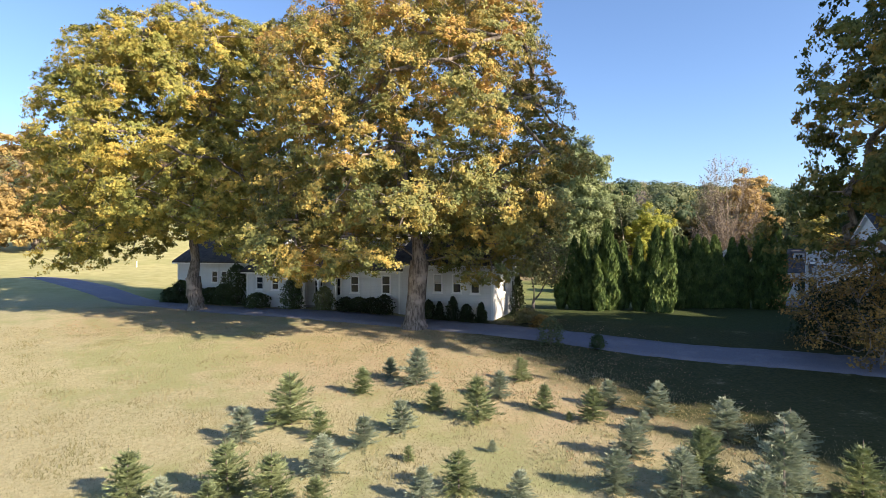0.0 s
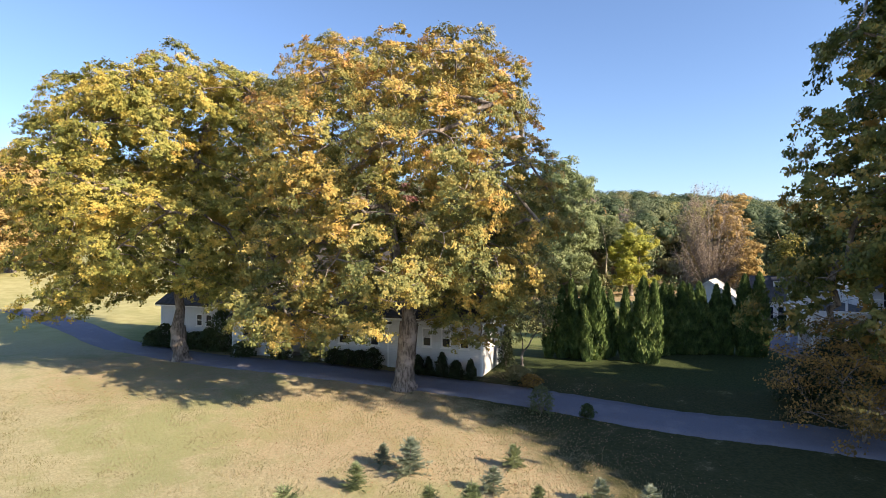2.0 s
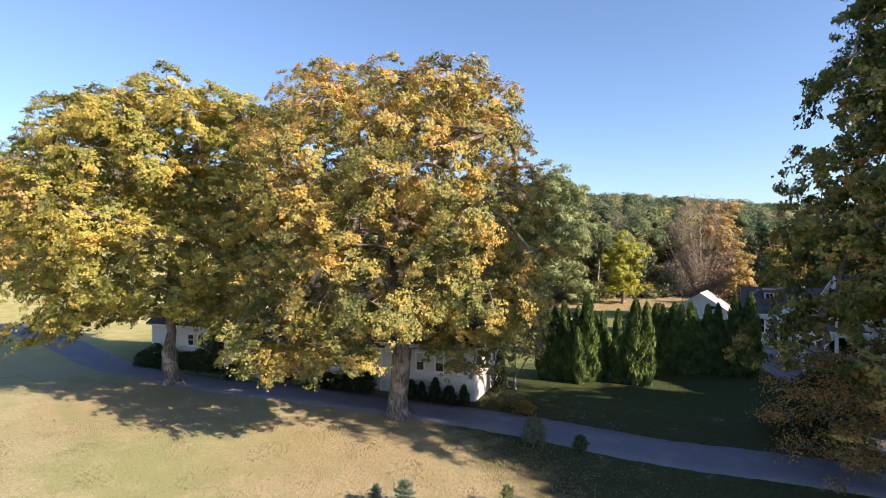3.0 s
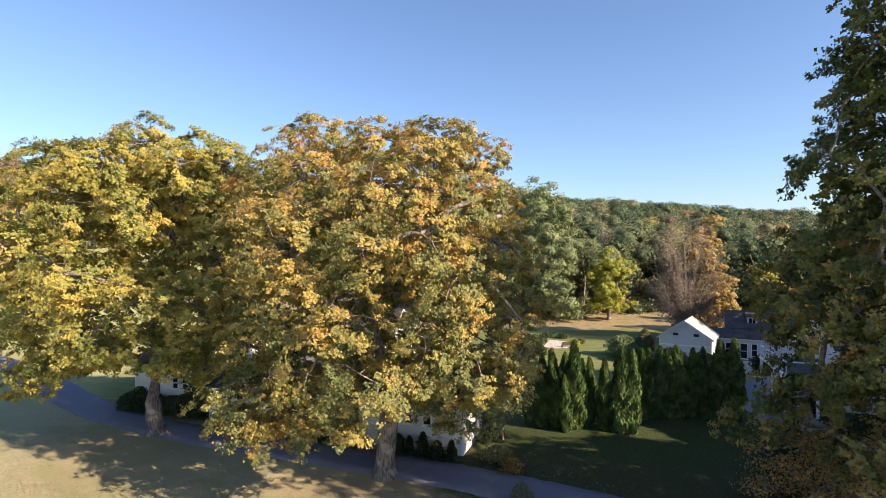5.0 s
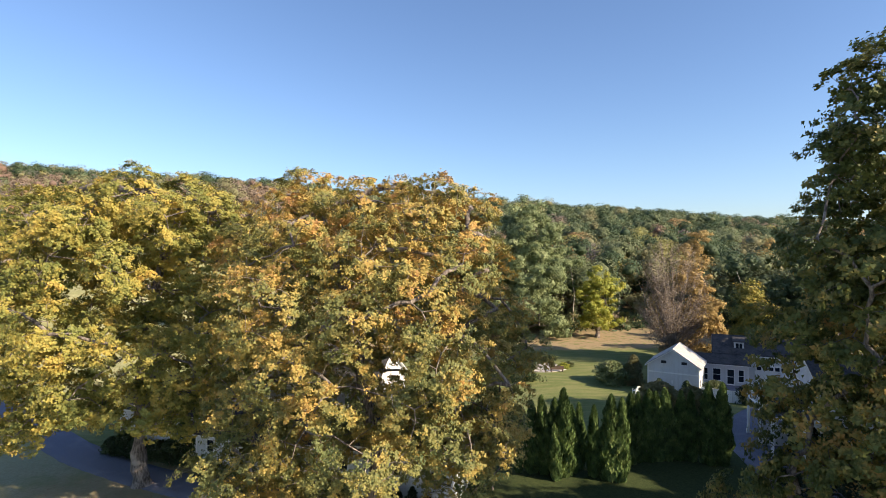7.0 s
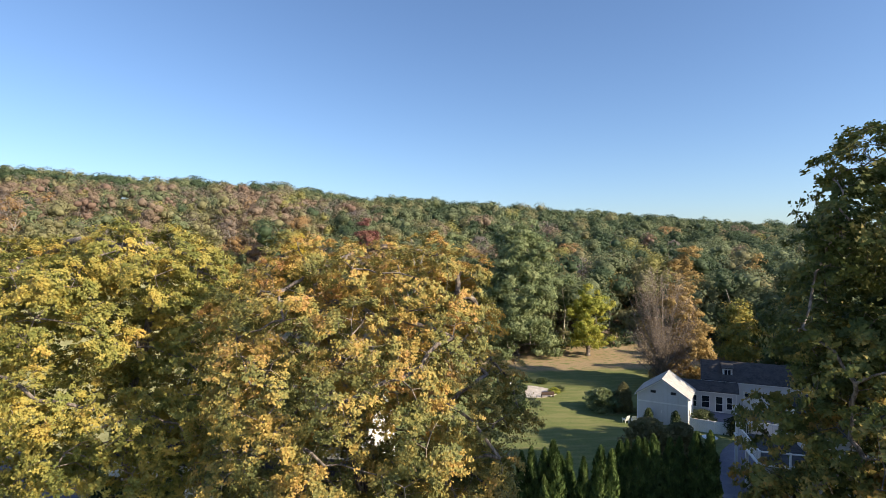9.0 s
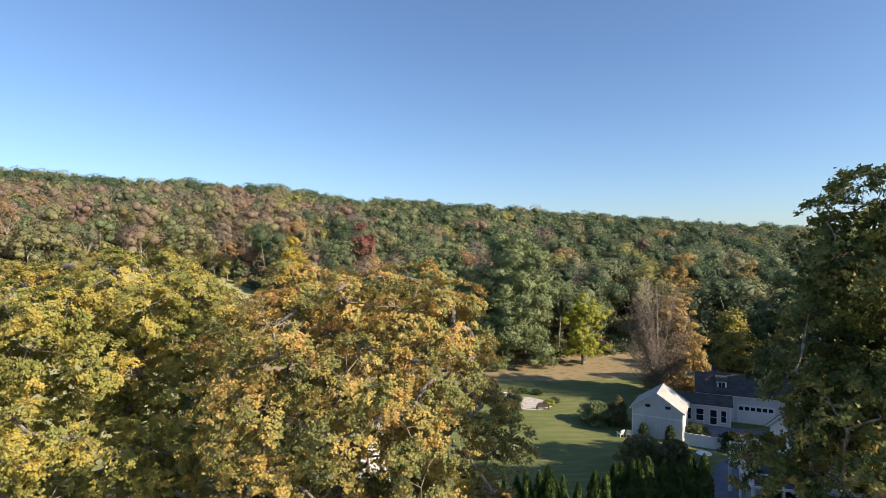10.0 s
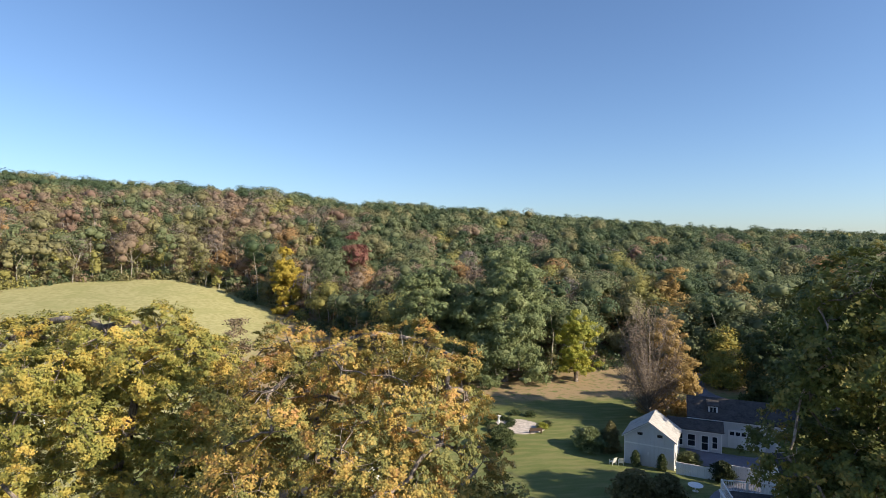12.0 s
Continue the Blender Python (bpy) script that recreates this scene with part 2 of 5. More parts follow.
WOODS = [leaf_material("woods_" + name, [(0.0, [v * 0.82 for v in c]), (1.0, [v * 1.2 for v in c])], 0.12, 0.3, 0.12) for name, c in (
    ("green", (0.16, 0.19, 0.095)), ("dark_green", (0.07, 0.105, 0.052)), ("olive", (0.23, 0.22, 0.11)), ("yellow", (0.29, 0.275, 0.09)), ("brown", (0.25, 0.19, 0.135)),
    ("orange", (0.34, 0.22, 0.1)), ("rose", (0.235, 0.16, 0.12)), ("bare_twigs", (0.23, 0.195, 0.17)))]
CEDAR = leaf_material("cedar_sprays", [(0.0, (0.03, 0.055, 0.018)), (0.6, (0.105, 0.165, 0.05)), (1.0, (0.25, 0.31, 0.1))], 1.2, 0.2)
SPRUCE = leaf_material("spruce_needles", [(0.0, (0.11, 0.145, 0.07)), (0.6, (0.25, 0.3, 0.15)), (1.0, (0.4, 0.43, 0.24))], 1.5, 0.2)
BLUE_SPRUCE = leaf_material("blue_spruce_needles", [(0.0, (0.13, 0.17, 0.115)), (0.6, (0.3, 0.35, 0.26)), (1.0, (0.46, 0.5, 0.38))], 1.5, 0.2)
HEDGE = leaf_material("dark_shrub_leaves", [(0.0, (0.015, 0.025, 0.01)), (0.7, (0.035, 0.05, 0.018)), (1.0, (0.07, 0.08, 0.03))], 1.5, 0.15)
STRAW = leaf_material("dry_grass", [(0.0, (0.145, 0.15, 0.065)), (0.35, (0.26, 0.235, 0.13)), (1.0, (0.375, 0.335, 0.21))], 0.5, 0.35)
FALLEN = leaf_material("fallen_leaves", [(0.0, (0.18, 0.115, 0.07)), (0.5, (0.3, 0.19, 0.11)), (1.0, (0.4, 0.28, 0.16))], 0.8, 0.1)
BARK = bark_material("maple_bark", (0.08, 0.066, 0.057), (0.27, 0.23, 0.2))
PALE_BARK = bark_material("pale_bark", (0.2, 0.18, 0.155), (0.42, 0.39, 0.34))
TWIG = bark_material("twig_bark", (0.15, 0.125, 0.105), (0.28, 0.235, 0.2))
WHITE = paint_material("white_siding", (0.63, 0.635, 0.64), 0.115)
TRIM = paint_material("white_trim", (0.8, 0.8, 0.79))
ROOF_DARK = roof_material("dark_shingles", (0.035, 0.034, 0.036), (0.075, 0.07, 0.068))
ROOF_GREY = roof_material("grey_shingles", (0.28, 0.275, 0.265), (0.42, 0.41, 0.395))
GLASS = glass_material()
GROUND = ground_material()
ROAD = road_material()
STONE = plain_material("field_stone", (0.34, 0.32, 0.29), 0.85, 0.0, 5.0)
PAVING = plain_material("pale_paving", (0.52, 0.47, 0.42), 0.85, 0.0, 1.5)
METAL = plain_material("dark_metal", (0.05, 0.05, 0.055), 0.45, 0.8)
WOOD = plain_material("dark_wood", (0.09, 0.06, 0.045), 0.75)


# ---- meshes ----
def mesh_of(name, verts, faces, mats, which=None, smooth=False):
    """A mesh from arrays; all faces have one number of corners."""
    verts, faces = np.asarray(verts, np.float32), np.asarray(faces, np.int32)
    k = faces.shape[1]
    me = bpy.data.meshes.new(name)
    me.vertices.add(len(verts)), me.loops.add(faces.size), me.polygons.add(len(faces))
    me.vertices.foreach_set("co", verts.ravel())
    me.loops.foreach_set("vertex_index", faces.ravel())
    me.polygons.foreach_set("loop_start", np.arange(0, faces.size, k, dtype=np.int32))
    if which is not None:
        me.polygons.foreach_set("material_index", np.asarray(which, np.int32))
    if smooth:
        me.polygons.foreach_set("use_smooth", np.ones(len(faces), bool))
    for m in mats:
        me.materials.append(m)
    me.update(calc_edges=True)
    return me


def raw_part(name, verts, faces, material, parent, label="", which=None, smooth=False):
    mats = material if isinstance(material, (list, tuple)) else [material]
    ob = new(name, mesh_of(name, verts, faces, mats, which, smooth))
    ob.parent = parent
    return tagged(ob, label)


def part(name, bm, material, parent=None, label="", smooth=False):
    """Links a bmesh as one mesh object under a thing or a part."""
    me = bpy.data.meshes.new(name)
    for f in bm.faces:
        f.smooth = smooth
    bm.to_mesh(me)
    bm.free()
    me.materials.append(material)
    ob = new(name, me)
    ob.parent = parent
    return tagged(ob, label)


def thing(name, m, label, category, group="", kind=""):
    ob = new(name)
    ob.matrix_world = m
    return tagged(ob, label, category, group, kind)


def box(bm, x0, x1, y0, y1, z0, z1, m=None):
    vs = [bm.verts.new((x, y, z)) for z in (z0, z1) for y in (y0, y1) for x in (x0, x1)]
    if m is not None:
        for v in vs:
            v.co = m @ v.co
    for q in ((0, 2, 3, 1), (4, 5, 7, 6), (0, 1, 5, 4), (2, 6, 7, 3), (0, 4, 6, 2), (1, 3, 7, 5)):
        bm.faces.new([vs[i] for i in q])


def boxes(*dims):
    bm = bmesh.new()
    for d in dims:
        box(bm, *d)
    return bm


def cylinder(bm, x, y, z0, z1, r0, r1=None, n=12):
    r1 = r0 if r1 is None else r1
    rings = [[bm.verts.new((x + r * math.cos(2 * math.pi * i / n), y + r * math.sin(2 * math.pi * i / n), z)) for i in range(n)] for r, z in ((r0, z0), (r1, z1))]
    for i in range(n):
        bm.faces.new((rings[0][i], rings[0][(i + 1) % n], rings[1][(i + 1) % n], rings[1][i]))
    bm.faces.new(rings[0][::-1]), bm.faces.new(rings[1])


def unit(v):
    return v / np.maximum(np.linalg.norm(v, axis=-1, keepdims=True), 1e-9)


# ---- the ground ----
def bend(v, lo, hi):
    s = np.clip((v - lo) / (hi - lo), 0, 1)
    return s * s * (3 - 2 * s)


RISE_Y = (-300, 0, 13, 25, 33.5, 42, 52, 64, 72, 88, 116, 150, 2500)
RISE_Z = (-3.0, -1.6, -1.1, -0.55, 0.05, 0.45, 0.1, -0.7, -1.15, -0.6, -0.6, 0.0, 0.0)
CREST_X = (-900, -280, -200, -98, 16, 100, 220, 300, 900)
CREST_Z = (62, 59.5, 52, 48, 46.5, 42, 33.5, 29, 22)


def height(x, y):
    x, y = np.asarray(x, float), np.asarray(y, float)
    z = (np.interp(y - 2, RISE_Y, RISE_Z) + np.interp(y, RISE_Y, RISE_Z) + np.interp(y + 2, RISE_Y, RISE_Z)) / 3
    z = z + np.interp(x, CREST_X, CREST_Z) * bend(y, 120, 470)
    z = z + 8.0 * bend(-x, 18, 75) * bend(y, 44, 160)
    z = z + 1.9 * bend(-x, 16, 40) * bend(y, 46, 66) * (1 - bend(y, 90, 160))
    z = z - 30.0 * bend(y, 480, 900)
    return z + 0.10 * np.sin(x * 0.31 + 1.0) * np.sin(y * 0.27) * bend(y, 8, 20)


def spaced(*spans):
    out = []
    for a, b, d in spans:
        out += list(np.arange(a, b, d))
    return np.array(out)


gx = spaced((-1600, -300, 100), (-300, -60, 12), (-60, 60, 1.5), (60, 300, 12), (300, 1601, 100))
gy = spaced((-400, -20, 40), (-20, 5, 5), (5, 95, 1.5), (95, 480, 6), (480, 2600, 120))
GX, GY = np.meshgrid(gx, gy)
ids = np.arange(GX.size).reshape(GX.shape)
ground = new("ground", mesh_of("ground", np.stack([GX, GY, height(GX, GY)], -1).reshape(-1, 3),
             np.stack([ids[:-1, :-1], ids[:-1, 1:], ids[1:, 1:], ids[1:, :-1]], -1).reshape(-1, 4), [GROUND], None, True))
tagged(ground, "dry tan meadow and mown green lawn on rolling ground", "ground", "", "structure")


def strip(name, centre, half, material, lift=0.03, label="", category="road"):
    """A paved strip, draped on the ground along a line."""
    pts = []
    for i in range(len(centre) - 1):
        p0, p1, p2, p3 = (np.array(centre[max(0, min(len(centre) - 1, i + k))], float) for k in (-1, 0, 1, 2))
        for s in np.linspace(0, 1, 14, endpoint=False):
            pts.append(0.5 * (2 * p1 + (p2 - p0) * s + (2 * p0 - 5 * p1 + 4 * p2 - p3) * s * s + (3 * p1 - p0 - 3 * p2 + p3) * s ** 3))
    pts = np.array(pts)
    side = unit(np.gradient(pts, axis=0))[:, ::-1] * np.array([-1, 1])
    rng = np.random.default_rng(5)
    rows = []
    for a in (-1, -0.97, -0.5, 0, 0.5, 0.97, 1):
        w = half + rng.normal(0, 0.06, len(pts)) * (abs(a) > 0.9)
        q = pts + side * (a * w)[:, None]
        z = height(q[:, 0], q[:, 1]) + lift + 0.03 * (1 - a * a) - 0.12 * (abs(a) == 1)
        rows.append(np.column_stack([q, z]))
    v = np.stack(rows, 1)
    n = np.arange(v.shape[0] * v.shape[1]).reshape(v.shape[:2])
    f = np.stack([n[:-1, :-1], n[1:, :-1], n[1:, 1:], n[:-1, 1:]], -1).reshape(-1, 4)
    ob = new(name, mesh_of(name, v.reshape(-1, 3), f, [material], None, True))
    return tagged(ob, label, category, "", "structure")


strip("road", [(70, 4), (45, 14), (28, 22.4), (20.7, 25.6), (17.2, 27.2), (12.4, 29.3), (7.7, 31.8), (2.8, 34.3), (-2, 36.7), (-8, 39.0), (-15, 42.2), (-24, 47.6), (-36, 57.5), (-52, 70)], 1.75, ROAD, 0.05, "worn grey asphalt lane running under the trees", "road")


# ---- trees ----
def leaf_fan(rng, centres, per, spread, size, tilt=0.75, three=False, up=1.0, out=None):
    """Leaves scattered round the centres: folded four-cornered blades, or triangles. out: the way each clump faces."""
    c = np.repeat(np.asarray(centres, float), per, axis=0)
    g = rng.normal(0, 1, c.shape)
    p = c + g * np.asarray(spread)
    n = np.array([0, 0, up]) + rng.normal(0, tilt, c.shape) + 0.25 * g
    if out is not None:
        n = n + np.repeat(out, per, axis=0)
    n = unit(n)
    a = unit(np.cross(n, rng.normal(0, 1, c.shape)))
    b = np.cross(n, a)
    s = (size * rng.uniform(0.65, 1.35, len(c)))[:, None]
    if three:
        v = np.stack([p - a * s * 0.62, p + a * s * 0.4 + b * s * 0.55, p + a * s * 0.4 - b * s * 0.55], 1)
    else:
        v = np.stack([p - a * s * 0.55, p + b * s * 0.42 - n * s * 0.12, p + a * s * 0.55, p - b * s * 0.42 - n * s * 0.12], 1)
    k = v.shape[1]
    return v.reshape(-1, 3), np.arange(len(c) * k).reshape(-1, k)


def tufts(rng, centres, per, radius, size, out, tight=0.36):
    """Leaves as the outer coat of small domes round the centres, each leaf facing away from its dome."""
    c = np.repeat(np.asarray(centres, float), per, axis=0)
    o = np.repeat(out, per, axis=0)
    r = np.repeat(radius * rng.uniform(0.55, 1.45, len(centres)), per)[:, None]
    d = unit(rng.normal(0, 1, c.shape) + o * 1.0 + np.array([0, 0, 0.2]))
    shape = np.repeat(rng.uniform(0.75, 1.3, (len(centres), 3)) * np.array([1.1, 1.1, 0.72]), per, axis=0)
    far = np.where(rng.uniform(0, 1, (len(c), 1)) < 0.02, rng.uniform(1.0, 1.4, (len(c), 1)), rng.uniform(0.35, 1.08, (len(c), 1)))
    p = c + d * r * far * shape
    n = unit(d + rng.normal(0, tight, c.shape) + np.array([0, 0, 0.12]))
    a = unit(np.cross(n, rng.normal(0, 1, c.shape)))
    b = np.cross(n, a)
    s = (size * rng.uniform(0.65, 1.35, len(c)))[:, None]
    v = np.stack([p - a * s * 0.62, p + a * s * 0.4 + b * s * 0.55, p + a * s * 0.4 - b * s * 0.55], 1)
    return v.reshape(-1, 3), np.arange(len(c) * 3).reshape(-1, 3)


def sprays(rng, centres, per, reach, size, out, twigs=9):
    """Leaves in flat, slightly drooping sprays: each spray is a fan of short twigs that carry small bunches of leaves."""
    k = len(centres)
    flat = unit(np.array([0, 0, 1.0]) + out * np.array([0.9, 0.9, 0.4]) + rng.normal(0, 0.24, (k, 3)))
    along = unit(np.cross(np.cross(flat, out + rng.normal(0, 0.35, (k, 3))), flat))
    across = np.cross(flat, along)
    far = reach * rng.uniform(0.6, 1.4, k)
    rad, ang = np.sqrt(rng.uniform(0, 1, (k, twigs))), rng.uniform(0, 2 * np.pi, (k, twigs))
    bunch = np.asarray(centres, float)[:, None] + (along[:, None] * (1.2 * rad * np.cos(ang))[..., None] + across[:, None] * (0.9 * rad * np.sin(ang))[..., None]
            + flat[:, None] * rng.normal(0, 0.14, (k, twigs, 1))) * far[:, None, None] - np.array([0, 0, 0.3]) * (far[:, None] * rad ** 2)[..., None]
    i = np.repeat(np.arange(k), per)
    p = bunch[i, rng.integers(0, twigs, len(i))] + rng.normal(0, 0.17, (len(i), 3)) * far[i, None] * np.array([1, 1, 0.7])
    n = unit(flat[i] * 0.45 + out[i] * 0.8 + rng.normal(0, 0.42, (len(i), 3)))
    a = unit(np.cross(n, rng.normal(0, 1, p.shape)))
    b = np.cross(n, a)
    s = (size * rng.uniform(0.65, 1.35, len(i)))[:, None]
    v = np.stack([p - a * s * 0.62, p + a * s * 0.4 + b * s * 0.55, p + a * s * 0.4 - b * s * 0.55], 1)
    return v.reshape(-1, 3), np.arange(len(i) * 3).reshape(-1, 3)


def tubes(p0, p1, r0, r1, sides):
    d = unit(p1 - p0)
    p0 = p0 - d * (r0 * 0.4)[:, None]
    ref = np.where(np.abs(d[:, 2:3]) > 0.9, np.array([[1.0, 0, 0]]), np.array([[0, 0, 1.0]]))
    a = unit(np.cross(d, ref))
    b = np.cross(d, a)
    ang = np.arange(sides) * 2 * np.pi / sides
    ring = a[:, None, :] * np.cos(ang)[None, :, None] + b[:, None, :] * np.sin(ang)[None, :, None]
    v = np.concatenate([p0[:, None] + ring * r0[:, None, None], p1[:, None] + ring * r1[:, None, None]], 1)
    i = np.arange(sides)
    q = np.stack([i, i + sides, (i + 1) % sides + sides, (i + 1) % sides], -1)
    f = (np.arange(len(p0)) * 2 * sides)[:, None, None] + q[None]
    return v.reshape(-1, 3), f.reshape(-1, 4)


def grow(rng, lobes, clumps, fork, trunk_r, lean=(0.0, 0.0), twig=0.012, shell=0.55, hang=False):
    """The limbs of a tree: a trunk, one limb into each lobe of the crown, and twigs to its leaf clumps. Returns wood, clump places and the ways they face."""
    pos, par = [], []

    def node(p, parent):
        pos.append(np.asarray(p, float)), par.append(parent)
        return len(pos) - 1

    last = node((0, 0, -0.4), -1)
    trunk = []
    for s in (0.06, 0.14, 0.3, 0.5, 0.75, 1.0):
        wob = rng.normal(0, trunk_r * 0.12, 2) * (s > 0.2)
        last = node((lean[0] * s + wob[0], lean[1] * s + wob[1], fork * s), last)
        trunk.append(last)
    sizes = np.array([l[3] * l[4] + l[4] * l[5] + l[3] * l[5] for l in lobes])
    counts = np.maximum(4, (clumps * sizes / sizes.sum()).astype(int))
    tips, tip_nodes, ways = [], [], []
    limbs = list(trunk[3:])
    for lobe, count in sorted(zip(lobes, counts), key=lambda lc: -lc[0][2] if hang else lc[0][2]):
        c, r = np.array(lobe[:3], float), np.array(lobe[3:6], float)
        far = [np.linalg.norm(pos[i] - c) + (0.8 * max(0, pos[i][2] - c[2] - 1.5) if hang else 2.2 * max(0, pos[i][2] - c[2] + 1.0)) + (0 if i in trunk else 1.5) for i in limbs]
        start = limbs[int(np.argmin(far))]
        p0 = pos[start]
        span = np.linalg.norm(c - p0)
        mid = p0 + (c - p0) * 0.45 + np.array([0, 0, span * 0.16]) + rng.normal(0, span * 0.05, 3)
        own, prev = [], start
        steps = max(4, int(span / 1.1))
        for s in np.linspace(0, 1, steps + 1)[1:]:
            q = (1 - s) ** 2 * p0 + 2 * s * (1 - s) * mid + s * s * c + rng.normal(0, 0.1, 3)
            prev = node(q, prev)
            own.append(prev)
        limbs += own[1::2]
        d = unit(rng.normal(0, 1, (count, 3)))
        rad = shell + (1 - shell) * rng.uniform(0, 1, (count, 1)) ** 0.5
        pts = c + d * rad * r
        pts = pts[np.argsort(np.linalg.norm(pts - c, axis=1))]
        near = own[len(own) // 3:]
        for q in pts:
            at = np.array([pos[i] for i in near])
            cost = np.linalg.norm(at - q, axis=1) + 0.9 * np.maximum(0, at[:, 2] - q[2])
            j = near[int(np.argmin(cost))]
            m = node((pos[j] + q) / 2 + np.array([0, 0, 0.1]) + rng.normal(0, 0.12, 3), j)
            t = node(q, m)
            near += [m, t]
            tips.append(q), tip_nodes.append(t), ways.append((q - c) / r)
    pos, par = np.array(pos), np.array(par)
    load = np.zeros(len(pos))
    load[tip_nodes] = 1
    for i in range(len(pos) - 1, 0, -1):
        load[par[i]] += load[i]
    load = np.maximum(load, 1)
    power = math.log(trunk_r / twig) / math.log(load[0])
    rad = twig * load ** power
    rad[len(trunk) + 1:] *= 0.6
    rad[0], rad[1] = trunk_r * 1.75, trunk_r * 1.4
    rad[2] = trunk_r * 1.12
    e = np.arange(1, len(pos))
    start_r = np.minimum(rad[par[e]], rad[e] * 1.35 + 0.01)
    start_r[0], start_r[1], start_r[2] = rad[0], rad[1], rad[2]
    thick = rad[e] > 0.07
    wood = []
    for sel, sides in ((thick, 9), (~thick, 4)):
        if sel.any():
            k = e[sel]
            wood.append(tubes(pos[par[k]], pos[k], start_r[sel], rad[k], sides))
    v = np.concatenate([w[0] for w in wood])
    f = np.concatenate([wood[0][1]] + [w[1] + len(wood[0][0]) for w in wood[1:]])
    return v, f, np.array(tips), unit(np.array(ways))


def tree(name, at, lobes, clumps, per, size, leaves, bark, label, category="tree", fork=3.0, trunk_r=0.4, lean=(0.0, 0.0), seed=1, spread=(0.5, 0.5, 0.22), tilt=0.75, shell=0.55, group="", three=False, tuft=0.0, spray=0.0, hang=False, bare=None, gap=None):
    """A broadleaf tree as one thing: trunk with its limbs, and a crown of leaves."""
    rng = np.random.default_rng(seed)
    x, y = at
    ob = thing(name, pose(x, y, float(height(x, y))), label, category, group)
    v, f, tips, ways = grow(rng, lobes, clumps, fork, trunk_r, lean, shell=shell, hang=hang)
    raw_part("trunk", v, f, bark, ob, "", None, True)
    if bare:
        gone = (np.linalg.norm((tips - np.array(bare[:3])) / bare[3], axis=1) < 1) & (rng.uniform(0, 1, len(tips)) < 0.8)
        tips, ways = tips[~gone], ways[~gone]
    if gap:
        a, d = np.array(gap[0]), unit(np.array(gap[1]))
        off = tips - a
        keep = np.linalg.norm(off - (off @ d)[:, None] * d, axis=1) > gap[2]
        tips, ways = tips[keep], ways[keep]
    out = unit((tips - tips.mean(0)) * np.array([1, 1, 0.8])) * 0.75
    lv, lf = sprays(rng, tips, per, spray, size, unit(out * 0.6 + ways)) if spray else tufts(rng, tips, per, tuft, size, out / 0.75) if tuft else leaf_fan(rng, tips, per, spread, size, tilt, three, 0.6, out)
    raw_part("crown", lv, lf, leaves, ob)
    return ob


def lobes_in(rng, n, c, r, size):
    """n lobes spread over an egg-shaped crown."""
    out = []
    for i in range(n):
        d = unit(rng.normal(0, 1, 3))
        k = rng.uniform(0.35, 0.8)
        p = np.array(c) + d * np.array(r) * k
        s = size * rng.uniform(0.75, 1.25)
        out.append((*p, s, s, s * 0.7))
    return out


def envelope(seed, rows, step=2.1, size=1.9, skirt=8.0, clear=(99.0, 99.0, 0.0)):
    """Lobes that fill a crown whose reach to the left, right, front and back is given at several heights (z, left, right, front, back); flat below the skirt, domed above it."""
    rng = np.random.default_rng(seed)
    rows = np.array(rows, float)
    out = []
    for _ in range(3200):
        z = rng.uniform(rows[0, 0], rows[-1, 0])
        a = rng.uniform(0, 2 * math.pi)
        l, r, f, b = (np.interp(z, rows[:, 0], rows[:, k]) for k in (1, 2, 3, 4))
        k = rng.uniform(0.62, 0.9) if rng.uniform() < 0.85 else rng.uniform(0.15, 0.6)
        p = np.array([math.cos(a) * (r if math.cos(a) > 0 else l) * k, math.sin(a) * (b if math.sin(a) > 0 else f) * k, z])
        s = size * rng.uniform(0.7, 1.3)
        flat = z < skirt
        if clear[0] < p[0] < clear[1] and z < clear[2]:
            continue
        if all(np.linalg.norm((p - q[:3]) * np.array([1, 1, 1.45 if flat else 1.1])) > step for q in out):
            out.append((*p, s * 1.15, s * 1.15, s * 0.55) if flat else (*p, s, s, s * 0.95))
    return out


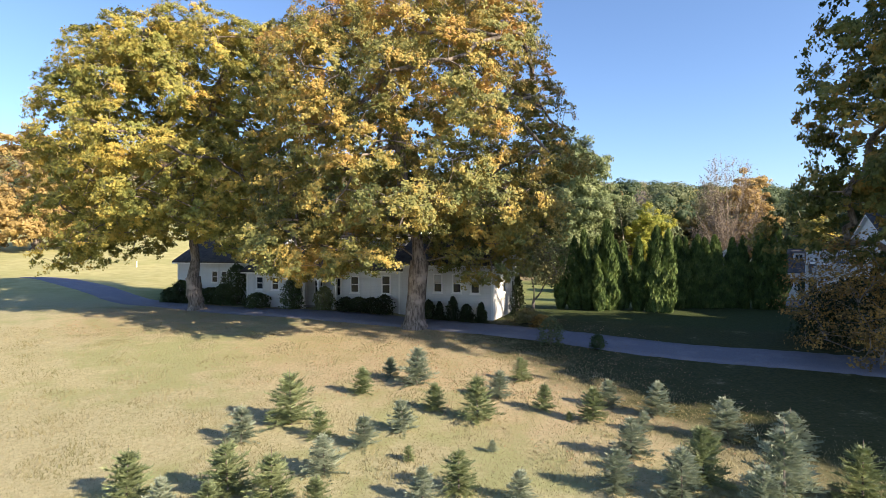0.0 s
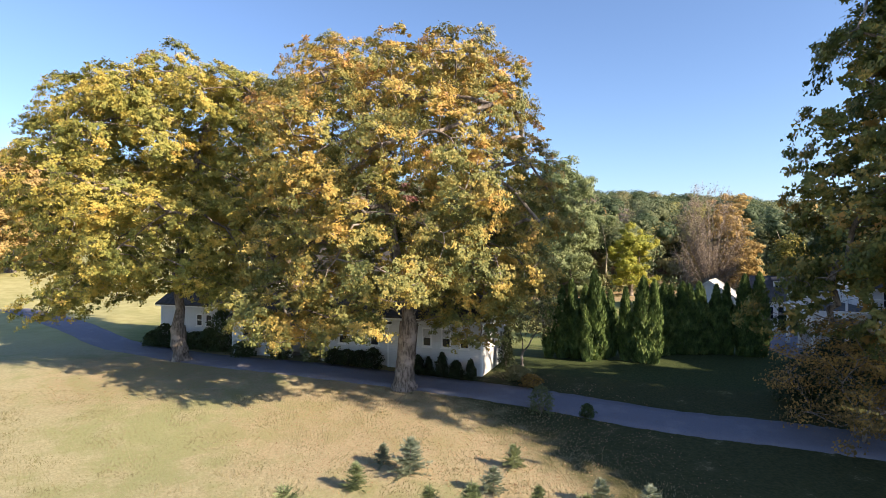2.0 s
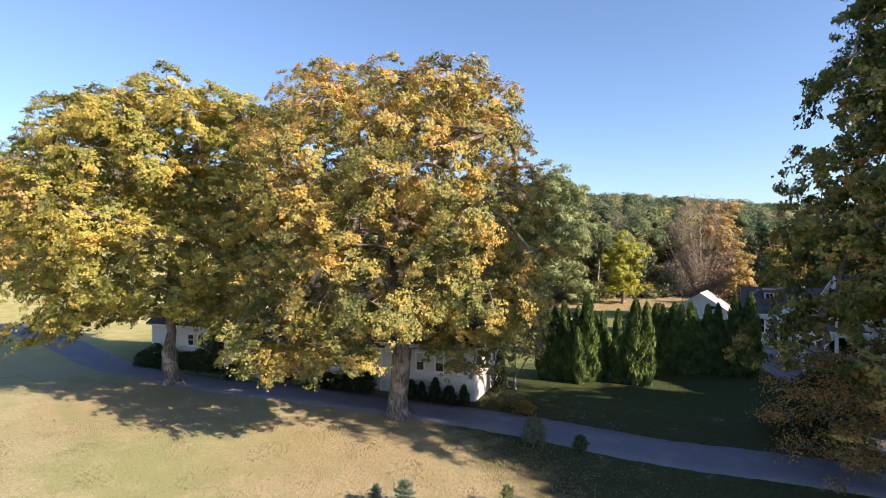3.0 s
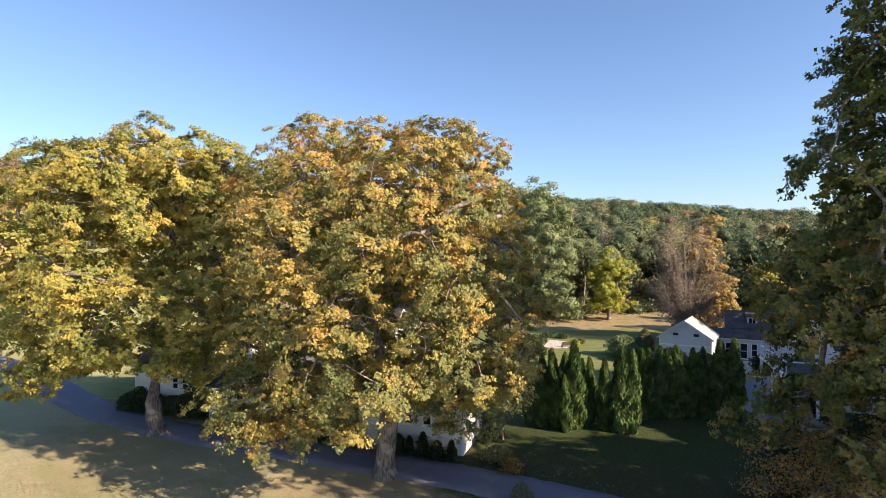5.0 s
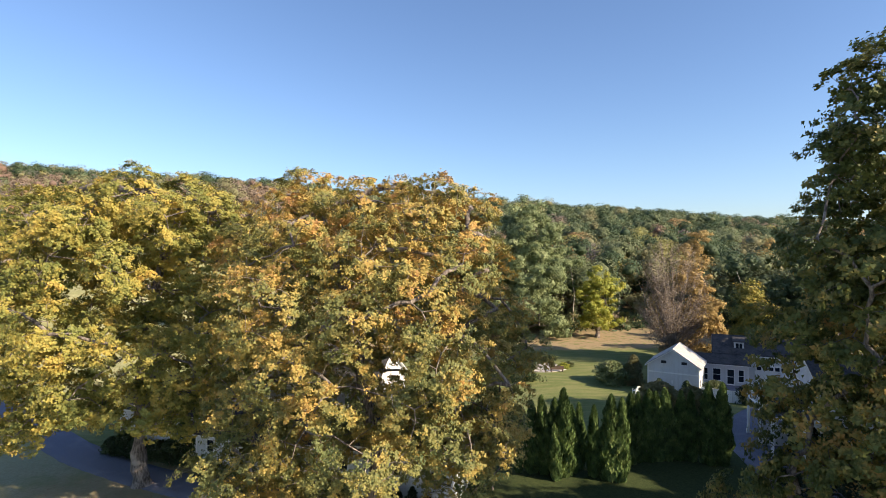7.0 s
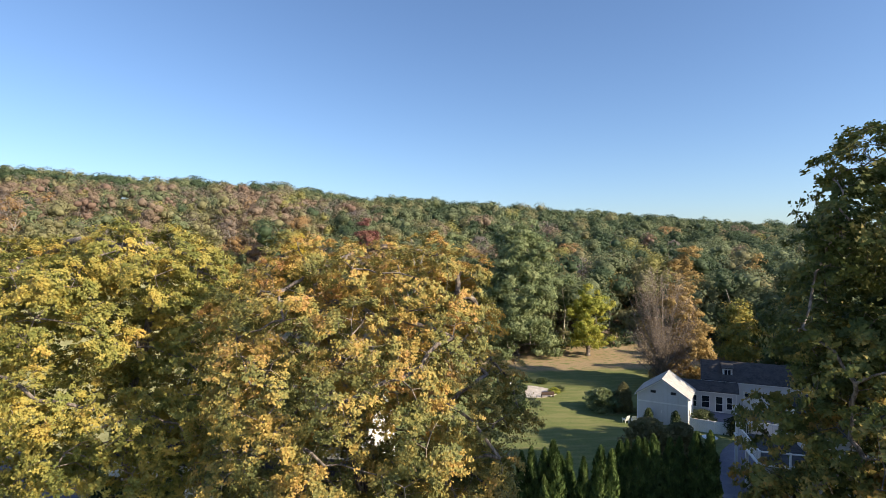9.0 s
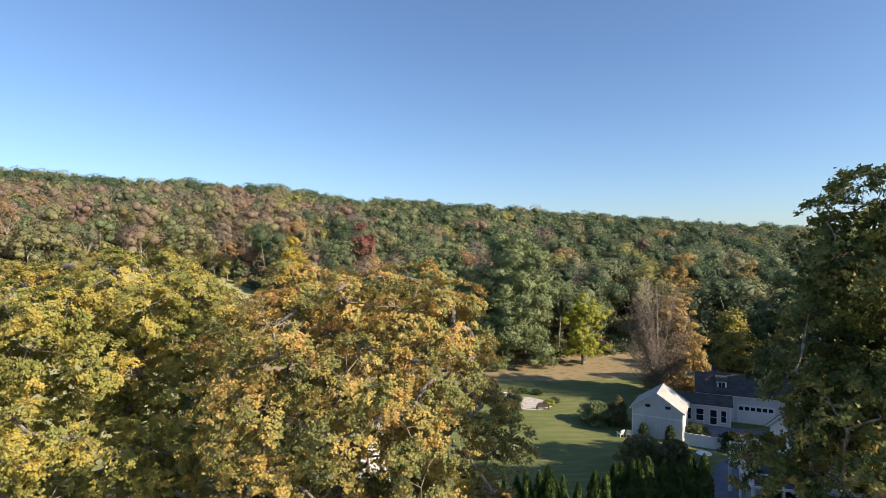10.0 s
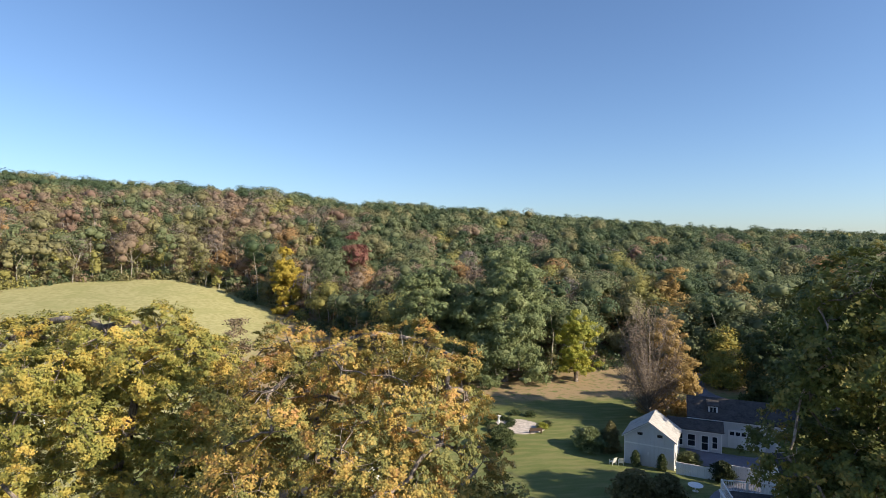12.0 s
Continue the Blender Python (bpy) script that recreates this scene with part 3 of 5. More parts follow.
# the two maples by the lane and the oak across it
gold_maple = tree("maple_tree", (-1.8, 34.8), envelope(3, ((4.3, 8.6, 6.6, 6.0, 4.5), (7, 10.6, 9.8, 8.0, 7), (11, 10.7, 10.5, 9.0, 8), (15, 9.9, 8.8, 7.6, 7.5), (18.8, 8.9, 7.4, 5.4, 6.4), (20.8, 6.8, 6.2, 2.8, 5)), 3.2, 2.0, 8.0, (-2.6, 3.2, 6.6))
     + [(-6.4, 1.8, 20.8, 2.1, 2.0, 1.7), (-4.4, 2.4, 21.8, 1.9, 1.8, 1.5), (-7.8, 0.5, 18.2, 1.9, 1.9, 1.6), (6.8, -2.5, 6.2, 2.2, 2.0, 0.8), (7.9, 1.0, 6.8, 2.2, 2.0, 0.9), (4.8, 2.5, 6.4, 2.2, 2.0, 0.9), (4.0, 3.2, 21.6, 2.0, 1.8, 1.5), (6.2, 1.8, 20.6, 1.9, 1.8, 1.5), (1.0, 2.8, 21.2, 1.9, 1.8, 1.5), (6.9, 0.6, 18.6, 1.7, 1.7, 1.4), (9.0, 2.4, 13.9, 1.8, 1.8, 1.5), (8.0, 3.0, 16.4, 1.8, 1.8, 1.5), (10.2, 2.0, 11.2, 1.8, 1.8, 1.3), (-1.8, 1.5, 21.2, 1.9, 1.8, 1.5),
        (-2.6, -5.4, 4.5, 1.8, 1.6, 0.7), (-5.2, -5.4, 4.3, 1.8, 1.6, 0.7), (-7.6, -4.4, 4.6, 1.8, 1.6, 0.7), (-4.2, -3.6, 5.0, 1.7, 1.6, 0.7), (-9.2, -3.0, 5.6, 1.7, 1.6, 0.8)],
     3000, 150, 0.112, MAPLE, BARK, "tall old maple turning gold and orange beside the lane", "tree", 4.2, 0.6, (0.2, 0.0), 11, shell=0.78, spray=0.55, hang=True, bare=(3.3, 0.6, 21.2, 1.2))
tree("maple_tree", (-19.3, 43.2), envelope(4, ((4.5, 11.2, 6.4, 6.6, 3), (7.5, 13.0, 8.4, 8.5, 7), (12.5, 12.3, 8.5, 8.8, 8), (17.5, 11.6, 8.0, 8.0, 7), (20.4, 10.2, 6.6, 5.0, 6), (21.6, 7.4, 4.4, 2.5, 4.5)), 3.4, 2.15, 8.0, (-3.5, 2.5, 6.4)) + [(2.8, 1.2, 21.9, 2.0, 1.9, 1.6), (-0.8, -0.8, 21.8, 2.0, 1.9, 1.6), (-2.4, -5.6, 19.6, 1.9, 1.9, 1.5), (5.6, -1.4, 20.4, 1.9, 1.8, 1.5), (-7.4, 2.0, 20.8, 2.0, 1.9, 1.5), (6.6, 1.5, 18.6, 1.9, 1.9, 1.6)],
     2700, 150, 0.126, MAPLE_LEFT, BARK, "broad old maple with yellow and green leaves by the lane", "tree", 2.6, 0.56, (-0.3, 0.0), 12, shell=0.78, spray=0.6, hang=True)
tree("oak_tree", (25.5, 23.5), envelope(5, ((9, 8, 6, 6, 3), (11, 9.4, 8, 8, 4.5), (14, 8.3, 8, 8.5, 5.5), (17, 7.0, 8, 8, 6), (20.5, 6.9, 7, 7, 6), (24, 6.5, 6, 6, 5.5), (26.6, 5.2, 4, 4, 3.5), (28.0, 3.4, 3, 2, 2)), 2.8, 1.8, 14)
     + [(-5.4, 0.2, 26.0, 1.5, 1.5, 1.1), (-3.0, 1.0, 27.6, 1.6, 1.5, 1.1), (-5.8, 0.0, 23.0, 1.5, 1.4, 1.0), (-7.0, 1.5, 7.6, 1.8, 1.6, 0.8), (-9.0, 2.5, 6.6, 1.7, 1.5, 0.8), (-8.2, 0.2, 8.4, 1.8, 1.6, 0.9), (-6.4, -1.5, 6.2, 1.7, 1.6, 0.8), (-5.2, 2.6, 5.4, 1.6, 1.5, 0.8), (-8.5, 1.0, 12.4, 1.4, 1.3, 0.7), (-7.9, 0.6, 15.4, 1.3, 1.4, 0.8), (-7.2, 0.0, 19.0, 1.3, 1.4, 0.9), (3.4, 5.6, 6.6, 2.0, 2.0, 1.0), (2.2, 6.4, 5.6, 2.0, 2.0, 0.9), (5.0, 6.8, 7.2, 2.0, 2.0, 1.0)],
     1350, 150, 0.17, OAK, BARK, "dark green oak with a few orange leaves near the lane", "tree", 6.5, 0.55, (-0.3, 0.0), 13, spray=0.72, gap=((-20.7, 15.4, 2.4), (0.749, -0.468, 0.469), 2.1))

# pale bare limbs near the top of the gold maple
fork = np.array([0.1, 3.6, 1.5]) + np.array([[2.4, -1.2, 13.5], [2.9, -2.2, 16.5], [3.1, -2.8, 18.6], [3.1, -2.8, 18.6], [2.9, -2.2, 16.5], [2.9, -2.2, 16.5], [2.2, -3.1, 18.6], [4.2, -2.9, 18.8], [4.2, -2.9, 18.8]])
tips_at = np.array([0.1, 3.6, 1.5]) + np.array([[2.9, -2.2, 16.5], [3.1, -2.8, 18.6], [2.8, -2.6, 21.0], [3.7, -3.0, 20.4], [2.2, -3.1, 18.6], [4.2, -2.9, 18.8], [1.6, -3.0, 20.0], [4.7, -2.8, 20.1], [5.3, -3.2, 19.4]])
raw_part("bare_limb", *tubes(fork, tips_at, np.array([0.14, 0.1, 0.05, 0.045, 0.06, 0.06, 0.035, 0.035, 0.03]), np.array([0.1, 0.06, 0.012, 0.012, 0.036, 0.036, 0.01, 0.01, 0.01]), 7), PALE_BARK, gold_maple, "pale bare limb", None, True)


# ---- trees behind ----
def plain_tree(name, at, top, r, seed, leaves, label, clumps=170, per=60, size=0.42, low=0.15, bark=BARK, n=10, **more):
    rng = np.random.default_rng(seed)
    mid = top * (low + 1) / 2
    half = top * (1 - low) / 2
    lobes = lobes_in(rng, n, (0, 0, mid), (r, r, half), r * 0.45)
    lobes.append((0, 0, top - r * 0.35, r * 0.4, r * 0.4, r * 0.35))
    lobes += [(r * 0.6 * math.cos(a), r * 0.6 * math.sin(a), top * low + r * 0.22, r * 0.36, r * 0.36, r * 0.22) for a in np.linspace(0, 6.28, 7)[:6] + seed]
    return tree(name, at, lobes, clumps, per, size, leaves, bark, label, "tree", top * low + 1.0, 0.03 * top, (0, 0), seed, (0.6, 0.6, 0.3), 0.55, 0.5, **more)


plain_tree("oak_tree", (27.0, 116.0), 29.5, 10.8, 21, GREYGREEN, "large round green tree at the lawn's edge", 720, 170, 0.36, 0.02, n=34, tuft=1.45)
plain_tree("oak_tree", (13.0, 119.5), 26.0, 9.0, 26, GREYGREEN, "round green tree at the wood's edge", 480, 130, 0.4, 0.02, n=24, tuft=1.3)
plain_tree("maple_tree", (42.5, 114.5), 14.8, 5.0, 22, YELLOW, "small yellow-green maple standing on the lawn", 220, 120, 0.3, 0.16, n=16, tuft=0.85)
plain_tree("maple_tree", (78.4, 137.0), 23.0, 7.0, 23, ORANGE, "tall orange-brown maple at the wood's edge", 280, 110, 0.42, 0.04, n=16, tuft=1.2)
plain_tree("maple_tree", (48.8, 88.3), 18.0, 5.2, 24, ORANGE, "rounded tree with orange-brown leaves behind the outbuilding", 340, 120, 0.3, 0.03, n=22, tuft=0.85)
plain_tree("maple_tree", (101.0, 141.0), 20.0, 7.0, 31, ORANGE, "rust-orange maple at the dark wood's edge", 240, 90, 0.44, 0.04, n=16, tuft=1.2)
plain_tree("maple_tree", (-74.0, 100.0), 22.0, 10.0, 25, ORANGE, "orange maple at the edge of the hayfield", 360, 110, 0.4, 0.04, n=16, tuft=1.2)
plain_tree("poplar_tree", (-29.5, 187.0), 22.5, 4.8, 27, GOLD, "tall narrow golden tree at the hayfield's edge", 300, 70, 0.5, 0.03, n=20, tuft=0.9)
plain_tree("maple_tree", (-8.5, 200.0), 27.0, 4.6, 28, RED, "crimson maple among the green woods", 200, 40, 0.6, 0.4, n=10)
plain_tree("maple_tree", (35.3, 175.0), 20.5, 6.5, 39, ORANGE, "orange maple among the green woods", 220, 70, 0.5, 0.2, n=14, tuft=1.1)
plain_tree("maple_tree", (71.2, 106.0), 12.5, 5.0, 29, MAPLE_LEFT, "small olive and gold tree by the lane", 220, 50, 0.4, 0.06)
plain_tree("maple_tree", (81.0, 106.0), 12.0, 5.5, 30, OLIVE, "grey-olive tree by the lane", 240, 50, 0.42, 0.06)


plain_tree("maple_tree", (-37.0, 110.0), 12.0, 3.6, 35, OLIVE, "slender olive tree below the hayfield", 130, 60, 0.34, 0.05, three=True)
plain_tree("maple_tree", (-26.5, 108.0), 15.0, 3.8, 36, BROWN, "slender brown-leaved tree below the hayfield", 130, 50, 0.34, 0.05, three=True)


def bare_tree(at, tall, r, seed, label):
    """A leafless tree: a fan of upright, curving limbs with fine twigs along them."""
    rng = np.random.default_rng(seed)
    ob = thing("birch_tree", pose(*at, float(height(*at))), label, "tree")
    k = 150
    a, h = rng.uniform(0, 2 * math.pi, k), rng.uniform(0.25, 1.0, k)
    reach = r * np.sqrt(np.maximum(0.02, 1 - ((h - 0.45) / 0.58) ** 2)) * rng.uniform(0.6, 1.0, k)
    tip = np.column_stack([reach * np.cos(a), reach * np.sin(a), h * tall])
    root = np.column_stack([np.zeros(k), np.zeros(k), h * tall * 0.3])
    mid = (root + tip) * 0.5 * np.array([1.15, 1.15, 0.96]) + rng.normal(0, 0.15, (k, 3))
    P0, P1, R0, R1 = [np.array([[0, 0, -0.3]])], [np.array([[0, 0, tall * 0.5]])], [np.array([0.26])], [np.array([0.08])]
    line = [(1 - s) ** 2 * root + 2 * s * (1 - s) * mid + s * s * tip for s in np.linspace(0, 1, 7)]
    for i in range(6):
        P0.append(line[i]), P1.append(line[i + 1]), R0.append(np.full(k, 0.055 - 0.007 * i)), R1.append(np.full(k, 0.048 - 0.007 * i))
        for _ in range(5):
            d = unit(unit(line[i + 1] - line[i]) + rng.normal(0, 0.55, (k, 3)))
            P0.append(line[i + 1]), P1.append(line[i + 1] + d * rng.uniform(0.5, 1.5, (k, 1))), R0.append(np.full(k, 0.022)), R1.append(np.full(k, 0.008))
    v, f = tubes(np.concatenate(P0), np.concatenate(P1), np.concatenate(R0), np.concatenate(R1), 3)
    raw_part("twig_fan", v, f, TWIG, ob)
    tips = np.concatenate([line[6], line[5], line[4]])
    raw_part("last_leaves", *leaf_fan(rng, tips, 16, 0.55, 0.17, 0.8, True), BROWN, ob)
    return ob


bare_tree((44.4, 86.0), 19.5, 5.6, 34, "half-bare tree with grey upright twigs")

plain_tree("maple_tree", (68.0, 87.0), 17.0, 5.8, 37, DARKGREEN, "dark green tree behind the barn", 260, 80, 0.42, 0.04, n=16, tuft=1.1)
plain_tree("maple_tree", (81.0, 93.0), 18.0, 6.2, 38, DARKGREEN, "dark green tree behind the barn", 260, 80, 0.42, 0.04, n=16, tuft=1.1)

# trees added on the neighbouring house's side, mostly unseen, to shade lane and drive
for i, (x, y, h, r) in enumerate(((38, 11.5, 23, 8), (46.3, 26.3, 22, 3.8), (58, 43, 23, 8), (72, 60, 24, 9), (86, 78, 24, 9), (60, 22, 22, 8), (46, -2, 23, 7.5), (46.5, 38, 22, 6.2), (50, 16, 24, 3.4))):
    plain_tree("oak_tree", (x, y), h, r, 200 + i, OAK, "dark green oak, mostly out of view, added to shade the lane", 850 if i == 7 else 500, 110 if i == 7 else 50, 0.42 if i == 7 else 0.92, 0.1, n=20, three=True, group="oaks beside the drive")


# ---- woods ----
def in_woods(x, y):
    edge = np.interp(x, EDGE_X, EDGE_Y)
    return y > edge


bm = bmesh.new()
bmesh.ops.create_icosphere(bm, subdivisions=1, radius=1.0)
bm.verts.ensure_lookup_table()
BALL, BALL_F = np.array([v.co[:] for v in bm.verts]), np.array([[v.index for v in f.verts] for f in bm.faces])
bm.free()


def far_woods(seed=31):
    """Trees on the hill: crowns of many small leaf sprays over short trunks."""
    rng = np.random.default_rng(seed)
    pts = []
    grid = {}
    tries = 30000
    ys = 100 + 388 * rng.uniform(0, 1, tries) ** 0.8
    xs = rng.uniform(-0.86, 1.04, tries) * (ys + 12)
    for x, y in zip(xs, ys):
        if not in_woods(x, y) or (x + 29.5) ** 2 + (y - 185) ** 2 < 64 or (x - 35.3) ** 2 + (y - 173) ** 2 < 64:
            continue
        gap = 5.9 + 3.2 * min(1, max(0, (y - 130) / 230))
        key = (int(x // 9), int(y // 9))
        if all((x - a) ** 2 + (y - b) ** 2 > gap * gap for i in (-1, 0, 1) for j in (-1, 0, 1) for a, b in grid.get((key[0] + i, key[1] + j), ())):
            grid.setdefault(key, []).append((x, y))
            pts.append((x, y))
    V, F, W, TV, TF, base, tbase = [], [], [], [], [], 0, 0
    # young trees along the edge
    young = [(x, float(np.interp(x, EDGE_X, EDGE_Y)) + rng.uniform(-3, 10)) for x in np.arange(-185, 190, 2.4)]
    for i, (x, y) in enumerate(pts + young):
        sapling = i >= len(pts)
        d = math.hypot(x, y)
        patch = noise.noise(Vector((x * 0.012, y * 0.02, 3.0)))
        left = bend(-x, -20, 90)
        weights = np.array([4.2, 2.6, 2.4, 0.5, 0.7, 0.25, 0.08, 0.4])
        weights += left * np.array([-3.0, -2.4, 0.4, 0.2, 3.4, 0.5, 1.0, 2.0]) * (y < 400)
        near_edge = bend(np.interp(x, EDGE_X, EDGE_Y) + 45 - y, 0, 30)
        weights += near_edge * left * np.array([1.5, 0.4, 2.6, 2.4, -1.5, 0, -0.9, 0.6])
        right = bend(x, 30, 130)
        weights = np.maximum(weights + right * np.array([1.0, 4.0, -1.2, -0.3, -0.4, 0, 0, -0.2]), 0.02)
        top_band = bend(y + 0.08 * x, 335, 375)
        weights[3:] *= 1 - 0.9 * top_band
        weights[1] += 7.0 * top_band
        weights[0] += 4.0 * top_band
        weights *= np.exp(np.array([1.0, 1.2, 0, -0.6, -1.2, -0.8, -0.5, -1.2]) * patch * 2.6)
        kind = rng.choice(8, p=weights / weights.sum())
        top = rng.uniform(14, 24) if d < 300 else rng.uniform(14, 19)
        r = rng.uniform(3.8, 7.8) if d < 300 else rng.uniform(4.6, 8.6)
        n, size = (1250, 0.52) if d < 210 else (700, 0.68) if d < 300 else (330, 0.92)
        if sapling:
            top, r, kind = rng.uniform(5, 14), rng.uniform(1.9, 3.2), int(rng.choice([0, 2, 3, 3, 2, 4, 0]) if x < -15 else rng.choice([0, 1, 2, 0]))
        n = int(n * (r / 5.2) ** 1.5)
        thin = kind in (4, 6, 7) and left > 0.3 and not sapling
        if thin:
            n, r = int(n * (0.7 if kind == 7 else 0.95)), r * 0.95
        front = y - 14 < np.interp(x, EDGE_X, EDGE_Y)
        low = 0.03 if sapling else rng.uniform(0.1, 0.25) if thin and front else rng.uniform(0.35, 0.55) if thin else rng.uniform(0.02, 0.2) if front else rng.uniform(0.1, 0.3)
        z = float(height(x, y))
        subs = rng.integers(6, 10)
        sd = unit(rng.normal(0, 1, (subs, 3)) + np.array([0, 0, 0.25]))
        mid, half = top * (1 + low) / 2, top * (1 - low) / 2
        sr = r * rng.uniform(0.42, 0.7, subs)
        sc = np.array([x, y, z + mid]) + sd * np.array([r, r, half]) * rng.uniform(0.5, 0.72, (subs, 1))
        which = rng.choice(subs, n, p=sr ** 2 / (sr ** 2).sum())
        dirs = unit(rng.normal(0, 1, (n, 3)) + sd[which] * 0.6 + np.array([0, 0, 0.4]))
        c = sc[which] + dirs * (sr[which] * rng.uniform(0.82, 1.1, n))[:, None] * np.array([1, 1, 0.85])
        v, f = leaf_fan(rng, c, 1, 0.05, size * (0.58 if thin else 0.8), 0.24, True, 0.2, dirs)
        V.append(v), F.append(f + base), W.append(np.full(n, kind))
        base += len(v)
        if kind != 7:
            # the dense inner foliage of each lobe
            knob = sc[:, None] + BALL[None] * (sr[:, None, None] * rng.uniform(0.42, 0.66, (subs, len(BALL), 1))) * np.array([1, 1, 0.85])
            V.append(knob.reshape(-1, 3)), F.append((BALL_F[None] + (np.arange(subs) * len(BALL))[:, None, None]).reshape(-1, 3) + base), W.append(np.full(subs * len(BALL_F), kind))
            base += subs * len(BALL)
        if front or thin:
            foot, fork = np.array([x, y, z - 0.5]), np.array([x + rng.normal(0, 0.5), y, z + top * max(low, 0.35)])
            ends = sc[:5] if thin else sc[:1]
            tv, tf = tubes(np.vstack([foot] + [fork] * len(ends)), np.vstack([fork, ends]), np.array([0.19] + [0.12] * len(ends)), np.array([0.13] + [0.03] * len(ends)), 4)
            TV.append(tv), TF.append(tf + tbase)
            tbase += len(tv)
    # undergrowth along the edge
    ex = rng.uniform(-180, 190, 1000)
    ey = np.interp(ex, EDGE_X, EDGE_Y) + rng.uniform(-3, 9, 1000)
    for x, y in zip(ex, ey):
        r, n = rng.uniform(1.0, 3.0), 110
        d = unit(rng.normal(0, 1, (n, 3)))
        d[:, 2] = np.abs(d[:, 2])
        c = np.array([x, y, float(height(x, y))]) + d * r * rng.uniform(0.6, 1.05, (n, 1)) * np.array([1, 1, rng.uniform(0.9, 1.8)])
        v, f = leaf_fan(rng, c, 1, 0.05, 0.6, 0.8, True, 0.7)
        V.append(v), F.append(f + base), W.append(np.full(n, rng.choice([0, 2, 2, 3, 4, 1])))
        base += len(v)
    crowns = new("woods", mesh_of("woods", np.concatenate(V), np.concatenate(F), WOODS, np.concatenate(W)))
    tagged(crowns, "mixed autumn woods on the hill, green with rust and gold", "woods", "", "stuff")
    trunks = raw_part("trunks", np.concatenate(TV), np.concatenate(TF), PALE_BARK, crowns)
    tagged(trunks, "pale trunks at the wood's edge", "", "", "stuff")
    return len(pts)


far_woods()


# ---- young spruces ----
def spruce(name, seed, needles, label):
    """A young spruce one metre tall: a stem and whorls of drooping, needle-set branches."""
    rng = np.random.default_rng(seed)
    ob = thing(name, pose(0, 0, 0), label, "spruce", "young spruces in the meadow")
    stem = tubes(np.array([[0, 0, -0.1], [0, 0, 0.5]]), np.array([[0, 0, 0.5], [0, 0, 1.2]]), np.array([0.022, 0.014]), np.array([0.014, 0.004]), 6)
    raw_part("stem", *stem, BARK, ob)
    V, F, base = [], [], 0
    z = 0.03
    while z < 1.0:
        reach = (0.53 * (1 - z) ** 0.72 + 0.03) * rng.uniform(0.8, 1.1)
        for k in range(rng.integers(6, 10)):
            a = rng.uniform(0, 2 * math.pi)
            length = reach * rng.uniform(0.6, 1.18)
            d = np.array([math.cos(a), math.sin(a), rng.uniform(0.15, 0.55) + 0.45 * z])
            n = max(5, int(length * 44))
            s = np.sort(rng.uniform(0.05, 1, n))[:, None]
            p = np.array([0, 0, z]) + d * s * length + np.array([0, 0, -0.3]) * s * s * length * (1 - z)
            side = np.array([-d[1], d[0], 0])
            for sg in (-1, 1, 0):
                tip = p + (side * sg * 0.8 + d * 0.7 + np.array([0, 0, 0.25 if sg else 0.6])) * 0.075 * rng.uniform(0.6, 1.3, (n, 1)) + rng.normal(0, 0.02, (n, 3))
                w = np.array([0, 0, 0.01]) + d * 0.012
                v = np.stack([p - w, p + w, tip], 1).reshape(-1, 3)
                V.append(v), F.append(np.arange(len(v)).reshape(-1, 3) + base)
                base += len(v)
        z += rng.uniform(0.035, 0.06)
    n = 26
    p = np.column_stack([np.zeros(n), np.zeros(n), rng.uniform(0.9, 1.12, n)])
    tip = p + unit(rng.normal(0, 1, (n, 3)) + np.array([0, 0, 1.2])) * 0.06
    w = np.array([0.008, 0.008, 0])
    v = np.stack([p - w, p + w, tip], 1).reshape(-1, 3)
    V.append(v), F.append(np.arange(len(v)).reshape(-1, 3) + base)
    raw_part("needles", np.concatenate(V), np.concatenate(F), needles, ob)
    return ob


def plant(kinds, rows, seed, wide=1.0):
    """Stands copies of the kinds at (x, y, size), each turned and a little leaning."""
    rng = np.random.default_rng(seed)
    for i, (x, y, h) in enumerate(rows):
        ob = kinds[int(rng.integers(0, len(kinds)))] if i >= len(kinds) else kinds[i]
        m = pose(x, y, float(height(x, y)), rng.normal(0, 2), rng.normal(0, 2), rng.uniform(0, 360)) @ Matrix.Diagonal((h * wide * rng.uniform(0.92, 1.1), h * wide, h, 1))
        if i < len(kinds):
            ob.matrix_world = m
        else:
            copy_thing(ob, m @ Matrix.Diagonal((1 / ob.scale[0], 1 / ob.scale[1], 1 / ob.scale[2], 1)))


plant([spruce("young_spruce", 41, SPRUCE, "young green spruce growing in dry meadow grass"), spruce("young_spruce", 42, BLUE_SPRUCE, "young blue-grey spruce growing in dry meadow grass")], [
    (-7.7, 13.4, 1.17), (-6.7, 13.0, 0.73), (-5.5, 12.8, 0.72), (-5.3, 13.6, 1.28), (-6.2, 16.9, 1.04), (-4.1, 13.1, 1.21), (-5.1, 18.5, 1.59),
    (-3.9, 17.4, 0.84), (-3.2, 14.9, 1.02), (-3.0, 12.9, 0.79), (-3.2, 22.0, 0.99), (-2.3, 24.2, 0.87), (-1.1, 23.2, 1.47), (-1.3, 18.1, 0.98),
    (-2.4, 16.8, 0.9), (-0.3, 20.2, 0.93), (-1.0, 15.9, 0.41), (-0.5, 13.4, 0.83), (0.4, 14.0, 1.01)], 5, 1.1)
